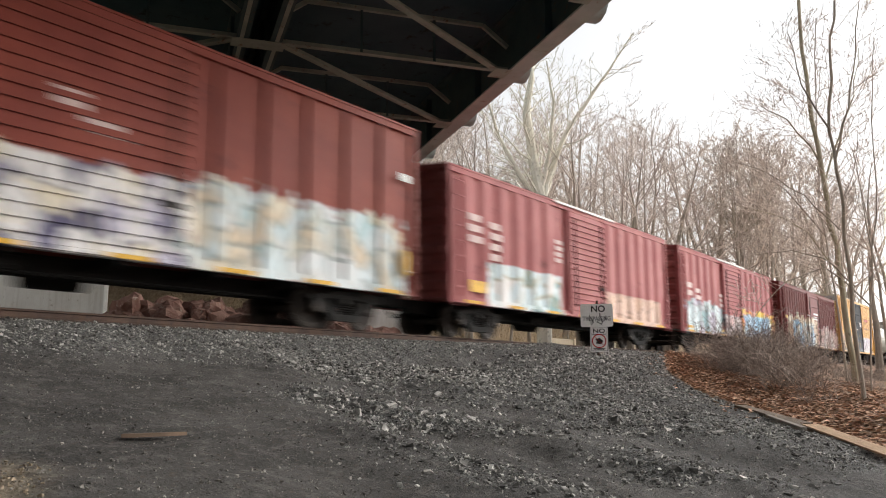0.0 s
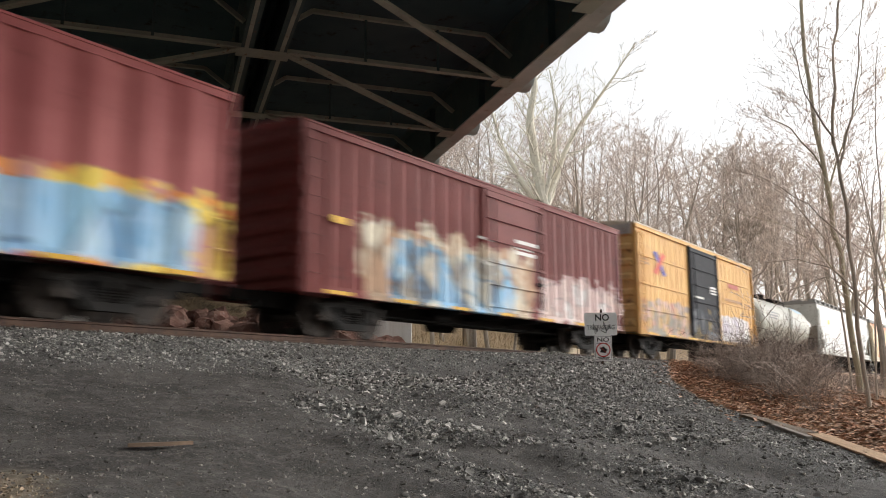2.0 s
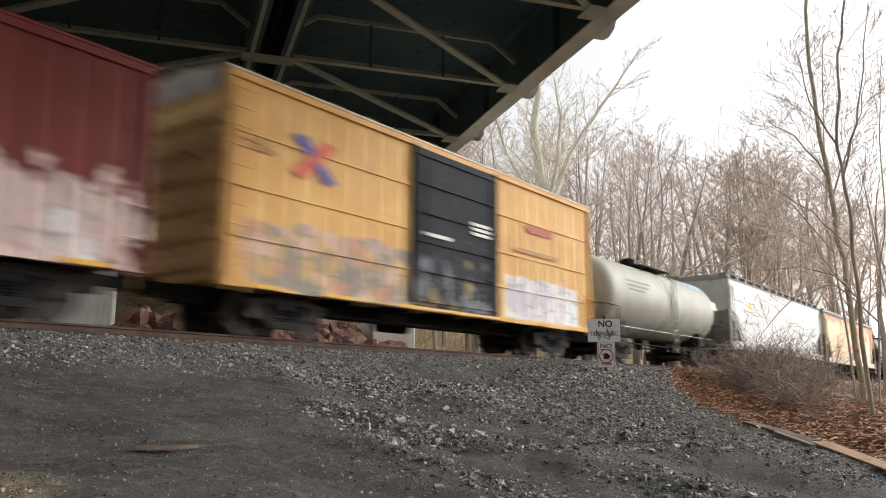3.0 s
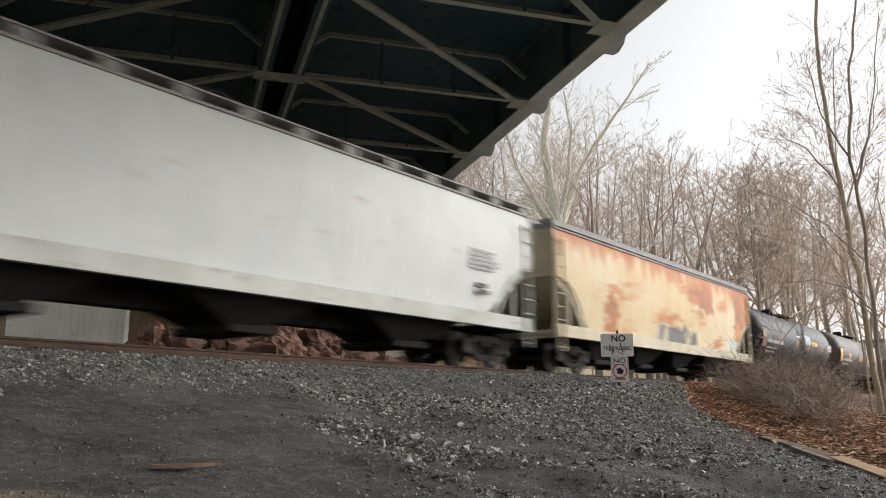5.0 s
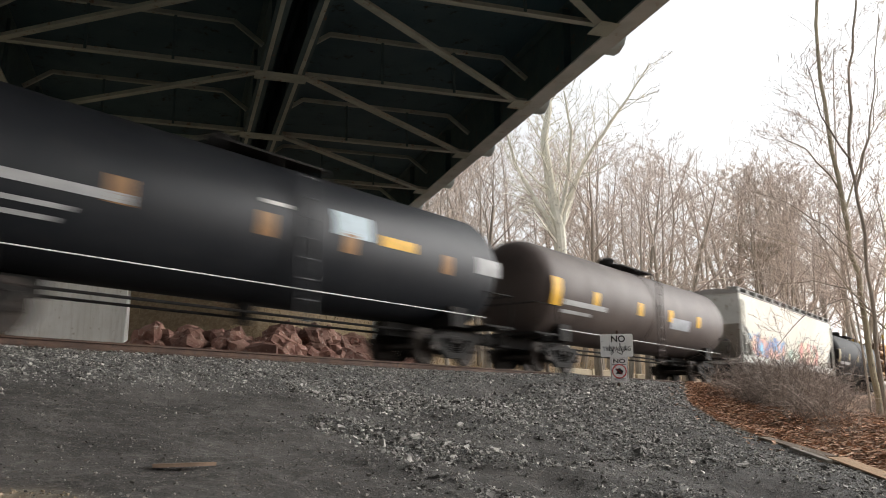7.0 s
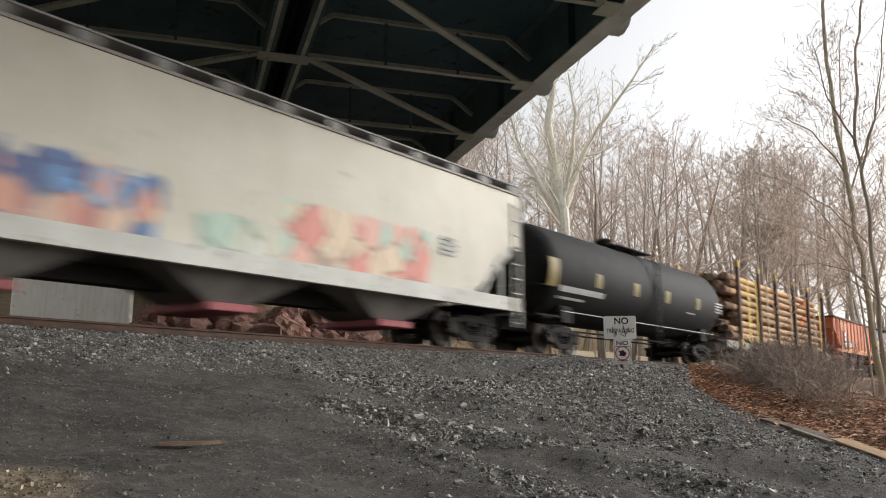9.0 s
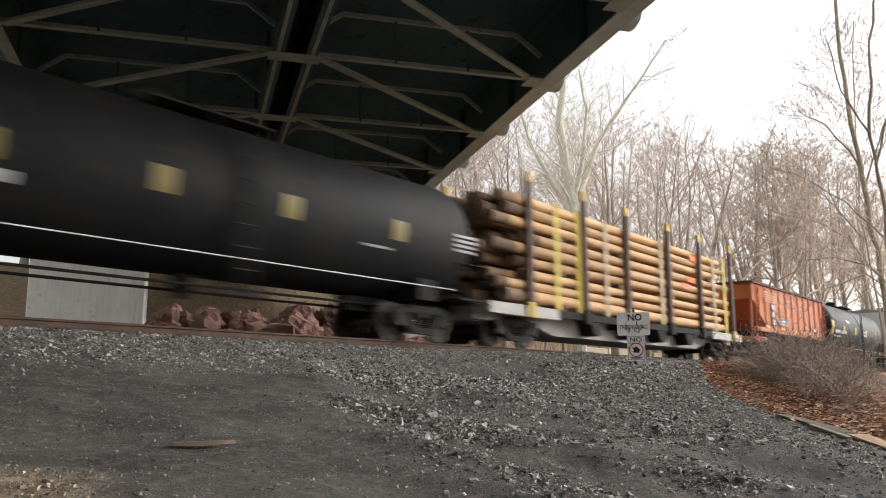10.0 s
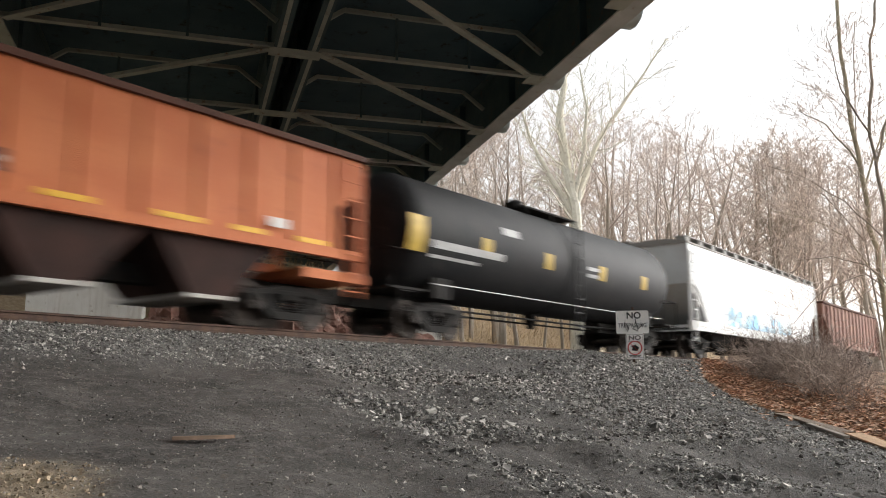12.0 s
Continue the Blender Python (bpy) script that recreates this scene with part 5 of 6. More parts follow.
    tank_car("black tank car with amber reflectors and white stencils", 143.4, 159.6, 1.56, 2.62, blk, refl(7.7, amber, (-4.0, -0.8, 1.6, 5.2)) + [(2.6, 3.9, 84, 93, YELLOW_PAINT), (1.1, 2.3, 72, 92, plain("pale_blue_scrawl", (0.5, 0.6, 0.65))), (6.5, 7.6, 82, 98, lw)],
             [(-6.7, -3.8, 98, 104, lw), (-6.7, -4.8, 112, 115, lw), (-6.7, -5.0, 120, 123, lw), (-0.9, -0.2, 78, 81, WHITE_PAINT)])
    brn = surface("soot_brown_tank_paint", (0.075, 0.058, 0.052), (0.11, 0.088, 0.078), 0.7, 0.55, 0, 0.08, 40, (0.1, 0.08, 0.07), 0.25, (0.11, 0.09, 0.08), 0.4)
    tank_car("sooty brown tank car with ochre reflectors", 161.6, 178.6, 1.56, 2.62, brn, refl(8.2, YELLOW_PAINT, (-5.0, -1.4, 1.5, 4.6)) + [(1.6, 3.6, 98, 114, plain("grey_scrawl", (0.4, 0.42, 0.45)))],
             [(-7.2, -4.2, 104, 110, lw), (-7.2, -5.2, 116, 120, lw)])
    Ks = surface("cream_white_hopper_paint", (0.60, 0.575, 0.48), (0.67, 0.64, 0.55), 0.6, 0.55, 0, 0.1, 30, (0.48, 0.45, 0.38), 0.1, (0.44, 0.42, 0.36), 0.3,
                 [(-9.0, -2.1, 0.9, 2.5, 0.4, 1.3, stops(SKY, (0.15, 0.32, 0.62), (0.08, 0.11, 0.28), (0.66, 0.33, 0.24), SKY, (0.72, 0.52, 0.38), (0.55, 0.16, 0.12), SKY)), (-1.3, 0.4, 1.1, 2.1, 0.2, 1.4, stops(ICE, CREAM, (0.45, 0.6, 0.5))),
                  (0.7, 5.5, 0.9, 2.7, 0.12, 1.4, stops((0.45, 0.62, 0.52), (0.72, 0.48, 0.40), (0.70, 0.27, 0.23), (0.74, 0.42, 0.35), (0.45, 0.62, 0.52), (0.72, 0.58, 0.42), (0.70, 0.27, 0.23)))])
    covered_hopper("cream-white covered hopper car with colourful graffiti", 180.6, 200.2, 4.53, Ks, grey_sill, roof_grey, 3,
                   [(5.9, 2.2, 0.8, 0.5, 4, plain("light_grey_lettering", (0.42, 0.43, 0.43)))], plain("dull_red_gate", (0.4, 0.12, 0.13)), surface("dark_grey_bay_paint", (0.22, 0.21, 0.19), (0.13, 0.125, 0.115), 1.2, 0.75))
    ochre = plain("dull_ochre_reflector", (0.23, 0.175, 0.055), 0.5)
    tank_car("black tank car with ochre reflectors and soot streaks", 201.5, 217.6, 1.56, 2.62, matte, refl(8.05, ochre, (-4.5, -1.5, 1.4, 4.7)),
             [(6.8, 7.7, 88 + 4.5 * k, 90.4 + 4.5 * k, lw) for k in range(4)] + [(-7.0, -4.0, 110, 117, lw), (-7.0, -5.2, 123, 126, lw), (3.6, 4.5, 112, 114, lw)])
    pole_car("flatcar stacked with peeled tan wooden poles", 218.0, 238.0)
    Ns = surface("weathered_orange_car_paint", (0.44, 0.125, 0.046), (0.52, 0.17, 0.066), 0.8, 0.65, 0, 0.15, 35, (0.32, 0.10, 0.05), 0.2, (0.36, 0.12, 0.06), 0.45)
    rimd = surface("dark_rust_rim", (0.07, 0.035, 0.025), (0.11, 0.05, 0.035), 2, 0.8)
    open_hopper("orange open hopper car with yellow side stripes", 239.9, 253.2, 3.76, Ns, rimd,
                [(-3.85, 1.72, 0.7, 1.3, 3, SIGN_BLACK), (-3.78, 1.85, 0.45, 1.1, 3, WHITE_PAINT), (-2.7, 1.85, 0.75, 0.5, 1, SIGN_BLACK), (-1.75, 1.85, 0.7, 0.55, 1, SIGN_BLACK), (-2.6, 1.92, 1.4, 0.3, 2, WHITE_PAINT), (-5.0, 2.95, 2.3, 0.55, 5, plain("pale_orange_lettering", (0.62, 0.27, 0.13)))]
                + [(x, 1.68, 1.0, 0.16, 1, YELLOW_PAINT) for x in (-5.0, -2.6, -0.6, 1.4, 3.0, 4.6)] + [(3.9, 1.85, 0.5, 0.3, 1, WHITE_PAINT)], 11, 1.66)
    tank_car("black tank car with yellow reflectors on its side", 254.4, 270.4, 1.56, 2.62, dull, refl(8.0, OCHRE_PAINT, (-4.6, -1.4, 2.0, 5.2)) + [(-3.8, -3.0, 72, 80, lw)],
             [(-6.9, -3.8, 100, 107, lw), (-6.9, -4.9, 113, 116, lw), (1.0, 1.7, 92, 96, lw), (1.0, 1.7, 100, 104, lw)])
    Ps = surface("bright_white_hopper_paint", (0.72, 0.75, 0.76), (0.78, 0.80, 0.80), 0.6, 0.5, 0, 0.1, 30, (0.6, 0.6, 0.58), 0.1, (0.55, 0.56, 0.56), 0.25,
                 [(-5.8, 4.5, 0.9, 2.2, 0.3, 1.2, stops(SKY, WHT, ICE, SKY, (0.3, 0.5, 0.62), WHT, SKY))])
    covered_hopper("bright white covered hopper car with blue graffiti", 272.0, 291.6, 4.66, Ps, surface("white_sill", (0.68, 0.7, 0.7), (0.6, 0.6, 0.58), 1.2, 0.6), roof_grey, 3)
    Qs = surface("brown_gondola_paint", (0.20, 0.10, 0.075), (0.26, 0.14, 0.10), 0.8, 0.75, 0, 0.2, 35, None, 0, (0.13, 0.07, 0.05), 0.4)
    open_hopper("rust-brown ribbed hopper car", 293.4, 309.4, 3.8, Qs, rimd, (), 15)


train()


def motions():
    """The train rolls by from far to near at a steady pace; its wheels turn with it."""
    beats = [-0.2, -0.1] + [0.5 * k for k in range(25)] + [12.1, 12.2]
    lean = -math.degrees(math.atan(0.004))
    for car, u in cars:
        walk(car, [(t, pose(u - SPEED * t, TRACK_Y, track_z(u - SPEED * t), 0, lean, 0)) for t in beats])
    step = 1.0 / FPS
    for w in wheelsets:
        x = w.matrix_basis.translation.x
        walk(w, [(k * step, pose(x, 0, 0, 0, -math.degrees(SPEED * k * step / WHEEL_R) % 360, 0)) for k in range(-4, 365)])


# ---- concrete, rubble and litter beside the track ----
def beside_track():
    # piers carry the girders: each at its place along the bridge, shaft, cap and steel bearing
    for x0, x1, y0, y1, top in ((34.9, 37.3, EDGE - 1.15, EDGE + 0.75, BZ - 0.2), (38.6, 41.0, LEFT - 2.7, LEFT + 2.0, BZ - 0.25)):
        pier = thing("concrete_pier", "pale weathered concrete bridge pier behind the track", "pier", "bridge piers", at=BR)
        part("shaft", Shape().box(x0, x1, y0, y1, 1.2, top - 0.9, 0.05), PALE_CONCRETE, pier)
        part("cap", Shape().box(x0 - 0.08, x1 + 0.08, y0 - 0.08, y1 + 0.08, top - 0.9, top, 0.04), PALE_CONCRETE, pier)
        part("bearing", Shape().box((x0 + x1) / 2 - 0.35, (x0 + x1) / 2 + 0.35, (y0 + y1) / 2 - 0.3, (y0 + y1) / 2 + 0.3, top, BZ - 0.005, 0.02), TEAL_PAINT, pier, "small green steel bearing")
    rng = random.Random(5)
    for k, (x, w, h) in enumerate(((43.0, 3.1, 1.7), (46.2, 3.1, 1.75), (49.4, 3.1, 1.7), (52.6, 3.1, 1.65), (55.8, 2.6, 1.7))):
        z = ground_at(x + w / 2, 23.3) - 0.1
        s = Shape().box(0, w, 0, 0.6, 0, h, 0.04)
        solid("concrete_block", s, CREAM_CONCRETE, "stained concrete barrier block behind the track", "concrete block", "barrier blocks", at=pose(x, 23.0 + rng.uniform(-0.06, 0.06), z, 0, 0, rng.uniform(-1.2, 1.2)))
    for k in range(84):
        x, y = rng.uniform(16.0, 27.0), rng.uniform(22.0, 25.0)
        r = rng.uniform(0.5, 1.0)
        bm = bmesh.new()
        bmesh.ops.create_icosphere(bm, subdivisions=3, radius=r)
        off = Vector((rng.uniform(0, 50), rng.uniform(0, 50), rng.uniform(0, 50)))
        for v in bm.verts:
            q = v.co * (1 + 0.5 * noise.noise(v.co * 1.4 / r + off) + 0.22 * noise.noise(v.co * 4.5 / r + off) + 0.1 * noise.noise(v.co * 11 / r + off))
            v.co = Vector((q.x, q.y * 0.8, q.z * 0.85))
        me = bpy.data.meshes.new("rubble_boulder")
        bm.to_mesh(me)
        bm.free()
        me.materials.append(RED_STONE)
        ob = new("rubble_boulder", me)
        ob.matrix_basis = pose(x, y, ground_at(x, y) + 0.2 + (0.5 if k % 3 == 0 else 0.0), rng.uniform(0, 360), 0, rng.uniform(0, 360))
        tagged(ob, "reddish broken rock heaped behind the track", "boulder", "rubble heap")


beside_track()


def signs():
    post = thing("warning_sign", "worn grey and white warning signs on a steel post", "sign", at=pose(22.29, 10.34, 2.47, 0, 0, -65))
    part("post", Shape().box(-0.03, 0.03, 0.012, 0.05, -0.4, 1.45, 0.005), RAIL_STEEL, post)

    def plate(w, h, r):
        pts = []
        for cx, cz, a0 in ((w / 2 - r, h / 2 - r, 0), (-w / 2 + r, h / 2 - r, 90), (-w / 2 + r, -h / 2 + r, 180), (w / 2 - r, -h / 2 + r, 270)):
            pts += [(cx + r * math.cos(radians(a0 + b)), cz + r * math.sin(radians(a0 + b))) for b in (0, 30, 60, 90)]
        return Shape().prism(pts, -0.004, 0.004)

    def letters(text, size, x, z, material, parent, squeeze=1.0):
        cu = bpy.data.curves.new("lettering", "FONT")
        cu.body, cu.size, cu.align_x, cu.align_y, cu.extrude, cu.offset = text, size, "CENTER", "CENTER", 0.0015, size * 0.02
        cu.materials.append(material)
        ob = new("lettering", cu)
        ob.parent = parent
        ob.matrix_basis = pose(x, -0.007, z, 90, 0, 0) @ Matrix.Diagonal((squeeze, 1, 1, 1))

    up = part("upper_plate", plate(0.92, 0.66, 0.05), SIGN_GREY, post, "worn grey plate with scrawled paint", pose(-0.02, 0, 1.02))
    letters("NO", 0.26, 0.04, 0.18, SIGN_BLACK, up)
    letters("TRESPASSING", 0.17, 0.0, -0.1, plain("worn_lettering", (0.22, 0.22, 0.22)), up, 0.78)
    rng = random.Random(3)
    sc = Shape()
    for k in range(7):
        x, z = rng.uniform(-0.38, 0.36), rng.uniform(-0.1, 0.1)
        sc.tube([(x, -0.006, z), (x + rng.uniform(-0.08, 0.08), -0.007, z - 0.1), (x + rng.uniform(-0.1, 0.1), -0.006, z - 0.18)], [0.012, 0.016, 0.008], 5)
    part("scrawl", sc, SIGN_BLACK, up, "black scrawled paint")
    lo = part("lower_plate", plate(0.5, 0.72, 0.04), SIGN_WHITE, post, "white plate with a red prohibition ring", pose(0.03, -0.001, 0.33))
    bd = Shape()
    for a, b, c, d in ((-0.225, 0.225, 0.325, 0.333), (-0.225, 0.225, -0.333, -0.325), (-0.229, -0.221, -0.333, 0.333), (0.221, 0.229, -0.333, 0.333), (-0.2, 0.2, 0.135, 0.15)):
        bd.box(a, b, -0.007, -0.004, c, d)
    part("border", bd, SIGN_BLACK, lo)
    letters("NO", 0.17, 0, 0.235, SIGN_BLACK, lo, 1.3)
    ring = [(0.19 * math.cos(k * math.tau / 32), -0.009, 0.19 * math.sin(k * math.tau / 32) - 0.05) for k in range(33)]
    pic = Shape().prism([(-0.1, -0.12), (0.06, -0.14), (0.12, -0.04), (0.05, 0.0), (0.02, 0.05), (-0.04, 0.02), (-0.12, 0.01), (-0.06, -0.05)], -0.0075, -0.004)
    part("pictogram", pic, SIGN_BLACK, lo)
    part("prohibition_ring", Shape().tube(ring, 0.016, 6).beam((-0.12, -0.009, 0.07), (0.12, -0.009, -0.17), 0.03, 0.008), SIGN_RED, lo)
    part("small_print", Shape().box(-0.17, 0.17, -0.007, -0.004, -0.275, -0.255).box(-0.14, 0.14, -0.007, -0.004, -0.305, -0.29), SIGN_BLACK, lo)


signs()


def board(name, a, b, w, t, material, label, lift=0.03):
    ax, ay = a
    bx, by = b
    za, zb = ground_at(ax, ay) + lift, ground_at(bx, by) + lift
    L = math.dist((ax, ay, za), (bx, by, zb))
    s = Shape().box(0, L, -w / 2, w / 2, -t / 2, t / 2, min(w, t) * 0.12)
    m = Matrix.Translation((ax, ay, za)) @ Vector((bx - ax, by - ay, zb - za)).to_track_quat("X", "Z").to_matrix().to_4x4()
    solid(name, s, material, label, "board", "discarded boards", at=m)


board("old_board", (19.4, 5.6), (17.3, 3.75), 0.26, 0.05, OLD_BOARD, "weathered dark plank lying beside leaf litter", 0.06)
board("old_board", (19.1, 5.3), (16.3, 3.35), 0.16, 0.07, OLD_BOARD, "weathered narrow plank lying on the slope", 0.05)
board("old_board", (17.8, 4.6), (15.9, 3.5), 0.1, 0.05, surface("grey_board", (0.3, 0.27, 0.23), (0.22, 0.2, 0.17), 3, 0.85, 0, 0.4, 25), "grey splintered lath lying on the slope", 0.05)
board("plywood_board", (16.9, 3.6), (13.4, 1.45), 0.32, 0.03, TAN_BOARD, "tan plywood strip lying beside leaf litter", 0.12)
sp = Shape().add([(x, y, z) for z in (0.0, 0.03) for x, y in ((0, -0.03), (0.12, -0.05), (0.4, -0.035), (0.55, 0.0), (0.42, 0.03), (0.2, 0.05), (0.03, 0.03))],
                 [tuple(range(6, -1, -1)), tuple(range(7, 14))] + [(i, (i + 1) % 7, (i + 1) % 7 + 7, i + 7) for i in range(7)])
solid("wood_scrap", sp, surface("brown_scrap", (0.22, 0.15, 0.105), (0.15, 0.105, 0.075), 5, 0.9, 0, 0.6, 30), "short splintered brown wood scrap on dirt", "wood scrap", at=pose(4.2, 6.2, max(ground_at(4.2, 6.2), ground_at(4.72, 6.0)) + 0.015, 0, 0, -20))


# ---- loose stone and leaves ----
def scatter_mesh(name, places, sizes, material, flat, seed, label, category, small=False):
    """Angular crushed stones: boxes, or small eight-sided chips, with each corner pulled in by its own amount."""
    rg = np.random.default_rng(seed)
    n = len(places)
    base = np.array([(x, y, z) for x in (-1, 1) for y in (-1, 1) for z in (-1, 1)], float)
    faces = [(0, 1, 3, 2), (4, 6, 7, 5), (0, 4, 5, 1), (2, 3, 7, 6), (0, 2, 6, 4), (1, 5, 7, 3)]
    if small:
        base = 1.3 * np.array([(1, 0, 0), (0, 1, 0), (-1, 0, 0), (0, -1, 0), (0, 0, 1), (0, 0, -1)], float)
        faces = [(i, (i + 1) % 4, 4) for i in range(4)] + [((i + 1) % 4, i, 5) for i in range(4)]
    m = len(base)
    v = base[None] * rg.uniform(0.3, 1.0, (n, m, 3)) * np.asarray(sizes)[:, None, None] * np.array([1.15, 0.8, flat])
    q = rg.normal(size=(n, 4)) * np.array([1, 0.28, 0.28, 1])  # turned freely about the vertical, tipped a little
    q /= np.linalg.norm(q, axis=1)[:, None]
    w, x, y, z = q.T
    R = np.stack([1 - 2 * (y * y + z * z), 2 * (x * y - z * w), 2 * (x * z + y * w), 2 * (x * y + z * w), 1 - 2 * (x * x + z * z), 2 * (y * z - x * w),
                  2 * (x * z - y * w), 2 * (y * z + x * w), 1 - 2 * (x * x + y * y)], -1).reshape(n, 3, 3)
    v = np.einsum("nij,nkj->nki", R, v) + np.asarray(places)[:, None, :]
    f = (np.array(faces)[None] + m * np.arange(n)[:, None, None]).reshape(-1, len(faces[0]))
    me = bpy.data.meshes.new(name)
    me.from_pydata(v.reshape(-1, 3).tolist(), [], f.tolist())
    me.materials.append(material)
    tagged(new(name, me), label, category, kind="stuff")


def loose_stone():
    rg = np.random.default_rng(4)
    pl, sz = [], []
    while len(pl) < 66000:
        x, y = 1.5 + 30 * rg.random() ** 1.2, 2 + 10.5 * rg.random() ** 0.8
        if math.atan2(y, x) > radians(68) or field(leafy, x, y) > 0.4:
            continue
        if field(stony, x, y) < rg.random() * 0.95:
            continue
        s = min(0.075, (0.0142 + 0.004 * float(smooth01(y, 7, 9.5))) * math.exp(0.5 * rg.normal())) * (0.62 if y > 10.7 or x < gravel_edge(y) - 0.4 else 1.0)
        pl.append((x, y, ground_at(x, y) + 0.25 * s))
        sz.append(s)
    scatter_mesh("ballast_stone", pl, sz, BALLAST, 0.5, 1, "crushed grey ballast stone on the slope", "gravel")
    pl, sz = [], []
    while len(pl) < 28000:
        x, y = 0.2 + 18 * rg.random() ** 1.3, 2.2 + 8.6 * rg.random() ** 1.2
        if field(leafy, x, y) > 0.4 or math.hypot(x, y) < 3.5:
            continue
        s = min(0.035, 0.0062 * math.exp(0.6 * rg.normal()))
        pl.append((x, y, ground_at(x, y) + 0.2 * s))
        sz.append(s)
    scatter_mesh("pebble", pl, sz, surface("mixed_pebble", (0.10, 0.092, 0.082), (0.29, 0.27, 0.24), 8, 0.85, 0, 0.3, 50, None, 0, None, 0, (), 0.7), 0.7, 2, "scattered pebbles on dark dirt", "gravel", True)
    pl, sz = [], []
    while len(pl) < 1400:
        x, y = rg.uniform(1.2, 3.4), rg.uniform(4.2, 6.4)
        if field(sandy, x, y) > 0.75 * rg.random() + 0.08:
            s = min(0.03, 0.0048 * math.exp(0.7 * rg.normal()))
            pl.append((x, y, ground_at(x, y) + 0.2 * s))
            sz.append(s)
    scatter_mesh("sand_clod", pl, sz, surface("tan_clod", (0.17, 0.13, 0.09), (0.33, 0.265, 0.185), 8, 0.9, 0, 0.4, 50, None, 0, None, 0, (), 0.5), 0.7, 3, "tan clods and grit on a sandy patch", "gravel")


loose_stone()


def leaf_litter():
    rg = np.random.default_rng(8)
    v, f = [], []
    made = 0
    while made < 30000:
        x, y = 6 + 27 * rg.random(), 11.6 * rg.random()
        d = x - float(leaf_edge(y))
        if field(leafy, x, y) < 0.25 + 0.5 * rg.random() or d > 11 * rg.random() + 1.5:
            if not (made % 40 == 0 and -1.5 < d < 0 and y > 4.5):
                continue
        s = 0.03 + 0.034 * rg.random()
        a, t1, t2 = rg.random() * 6.28, rg.normal() * 0.5, rg.normal() * 0.5
        z = ground_at(x, y) + 0.015 + 0.04 * rg.random()
        c, q = math.cos(a), math.sin(a)
        n = len(v)
        for lx, ly, lz in ((-1.3, 0, 0.1), (-0.3, -0.7, 0.35), (0.2, 0, 0.0), (-0.3, 0.7, 0.35), (0.7, -0.55, 0.4), (1.3, 0, 0.2), (0.7, 0.55, 0.4)):
            hz = lz * abs(t1) + 0.3 * (lx * t1 + ly * t2)
            v.append((x + s * (lx * c - ly * q), y + s * (lx * q + ly * c), z + s * hz + 0.01))
        f += [(n, n + 1, n + 2), (n, n + 2, n + 3), (n + 1, n + 4, n + 2), (n + 2, n + 6, n + 3), (n + 4, n + 5, n + 2), (n + 2, n + 5, n + 6)]
        made += 1
    me = bpy.data.meshes.new("fallen_leaves")
    me.from_pydata(v, [], f)
    me.materials.append(LEAF)
    tagged(new("fallen_leaves", me), "dry brown fallen leaves on the bank", "leaves", kind="stuff")


leaf_litter()


# ---- bare trees and brush ----
def bend(rng, start, way, length, segs, wander, lift):
    pts, p, d = [Vector(start)], Vector(start), Vector(way).normalized()
    for _ in range(segs):
        d = (d + Vector((rng.gauss(0, wander), rng.gauss(0, wander), rng.gauss(0, wander) + lift))).normalized()
        p = p + d * (length / segs)
        pts.append(p.copy())
    return pts


def taper(r0, r1, n):
    return [r0 + (r1 - r0) * k / (n - 1) for k in range(n)]


def side_way(rng, d, spread):
    s = d.orthogonal().normalized()
    s.rotate(Matrix.Rotation(rng.uniform(0, math.tau), 3, d))
    return (d * math.cos(spread) + s * math.sin(spread)).normalized()


def sprout(rng, shape, path, radius, count, length, level, first=0.25, twig_r=0.012):
    """Side branches along a path, each with its own."""
    n = len(path) - 1
    for k in range(count):
        u = first + (1 - first) * (k + rng.random()) / count
        i = min(n - 1, int(u * n))
        p = path[i].lerp(path[i + 1], u * n - i)
        d = (path[i + 1] - path[i]).normalized()
        w = side_way(rng, d, radians(rng.uniform(28, 65)))
        w.z = abs(w.z) * 0.8 + 0.12
        L = length * (1.15 - 0.65 * u) * rng.uniform(0.6, 1.25)
        r = max(twig_r, radius * (1 - 0.75 * u) * 0.42)
        segs = (4, 3, 2, 1)[level]
        b = bend(rng, p, w, L, segs, 0.16, 0.06)
        shape.tube(b, taper(r, max(twig_r * 0.45, r * 0.3), len(b)), (5, 3, 3, 3)[level], False)
        if level < 3:
            sprout(rng, shape, b, r, (0, 5, 4, 4)[level + 1], L * 0.5, level + 1, 0.2, twig_r)


def bare_tree(seed, height, radius, limbs=13, lean=0.0, first=0.4, twig=0.013):
    rng = random.Random(seed)
    trunk_path = bend(rng, (0, 0, -0.3), (lean, rng.uniform(-0.04, 0.04), 1), height * 0.93, 9, 0.045, 0.02)
    t = Shape().tube(trunk_path, [radius * (1.25 if k == 0 else 1 - 0.105 * k) for k in range(10)], 9, False)
    c = Shape()
    sprout(rng, c, trunk_path, radius, limbs, height * 0.36, 0, first, twig)
    return t, c


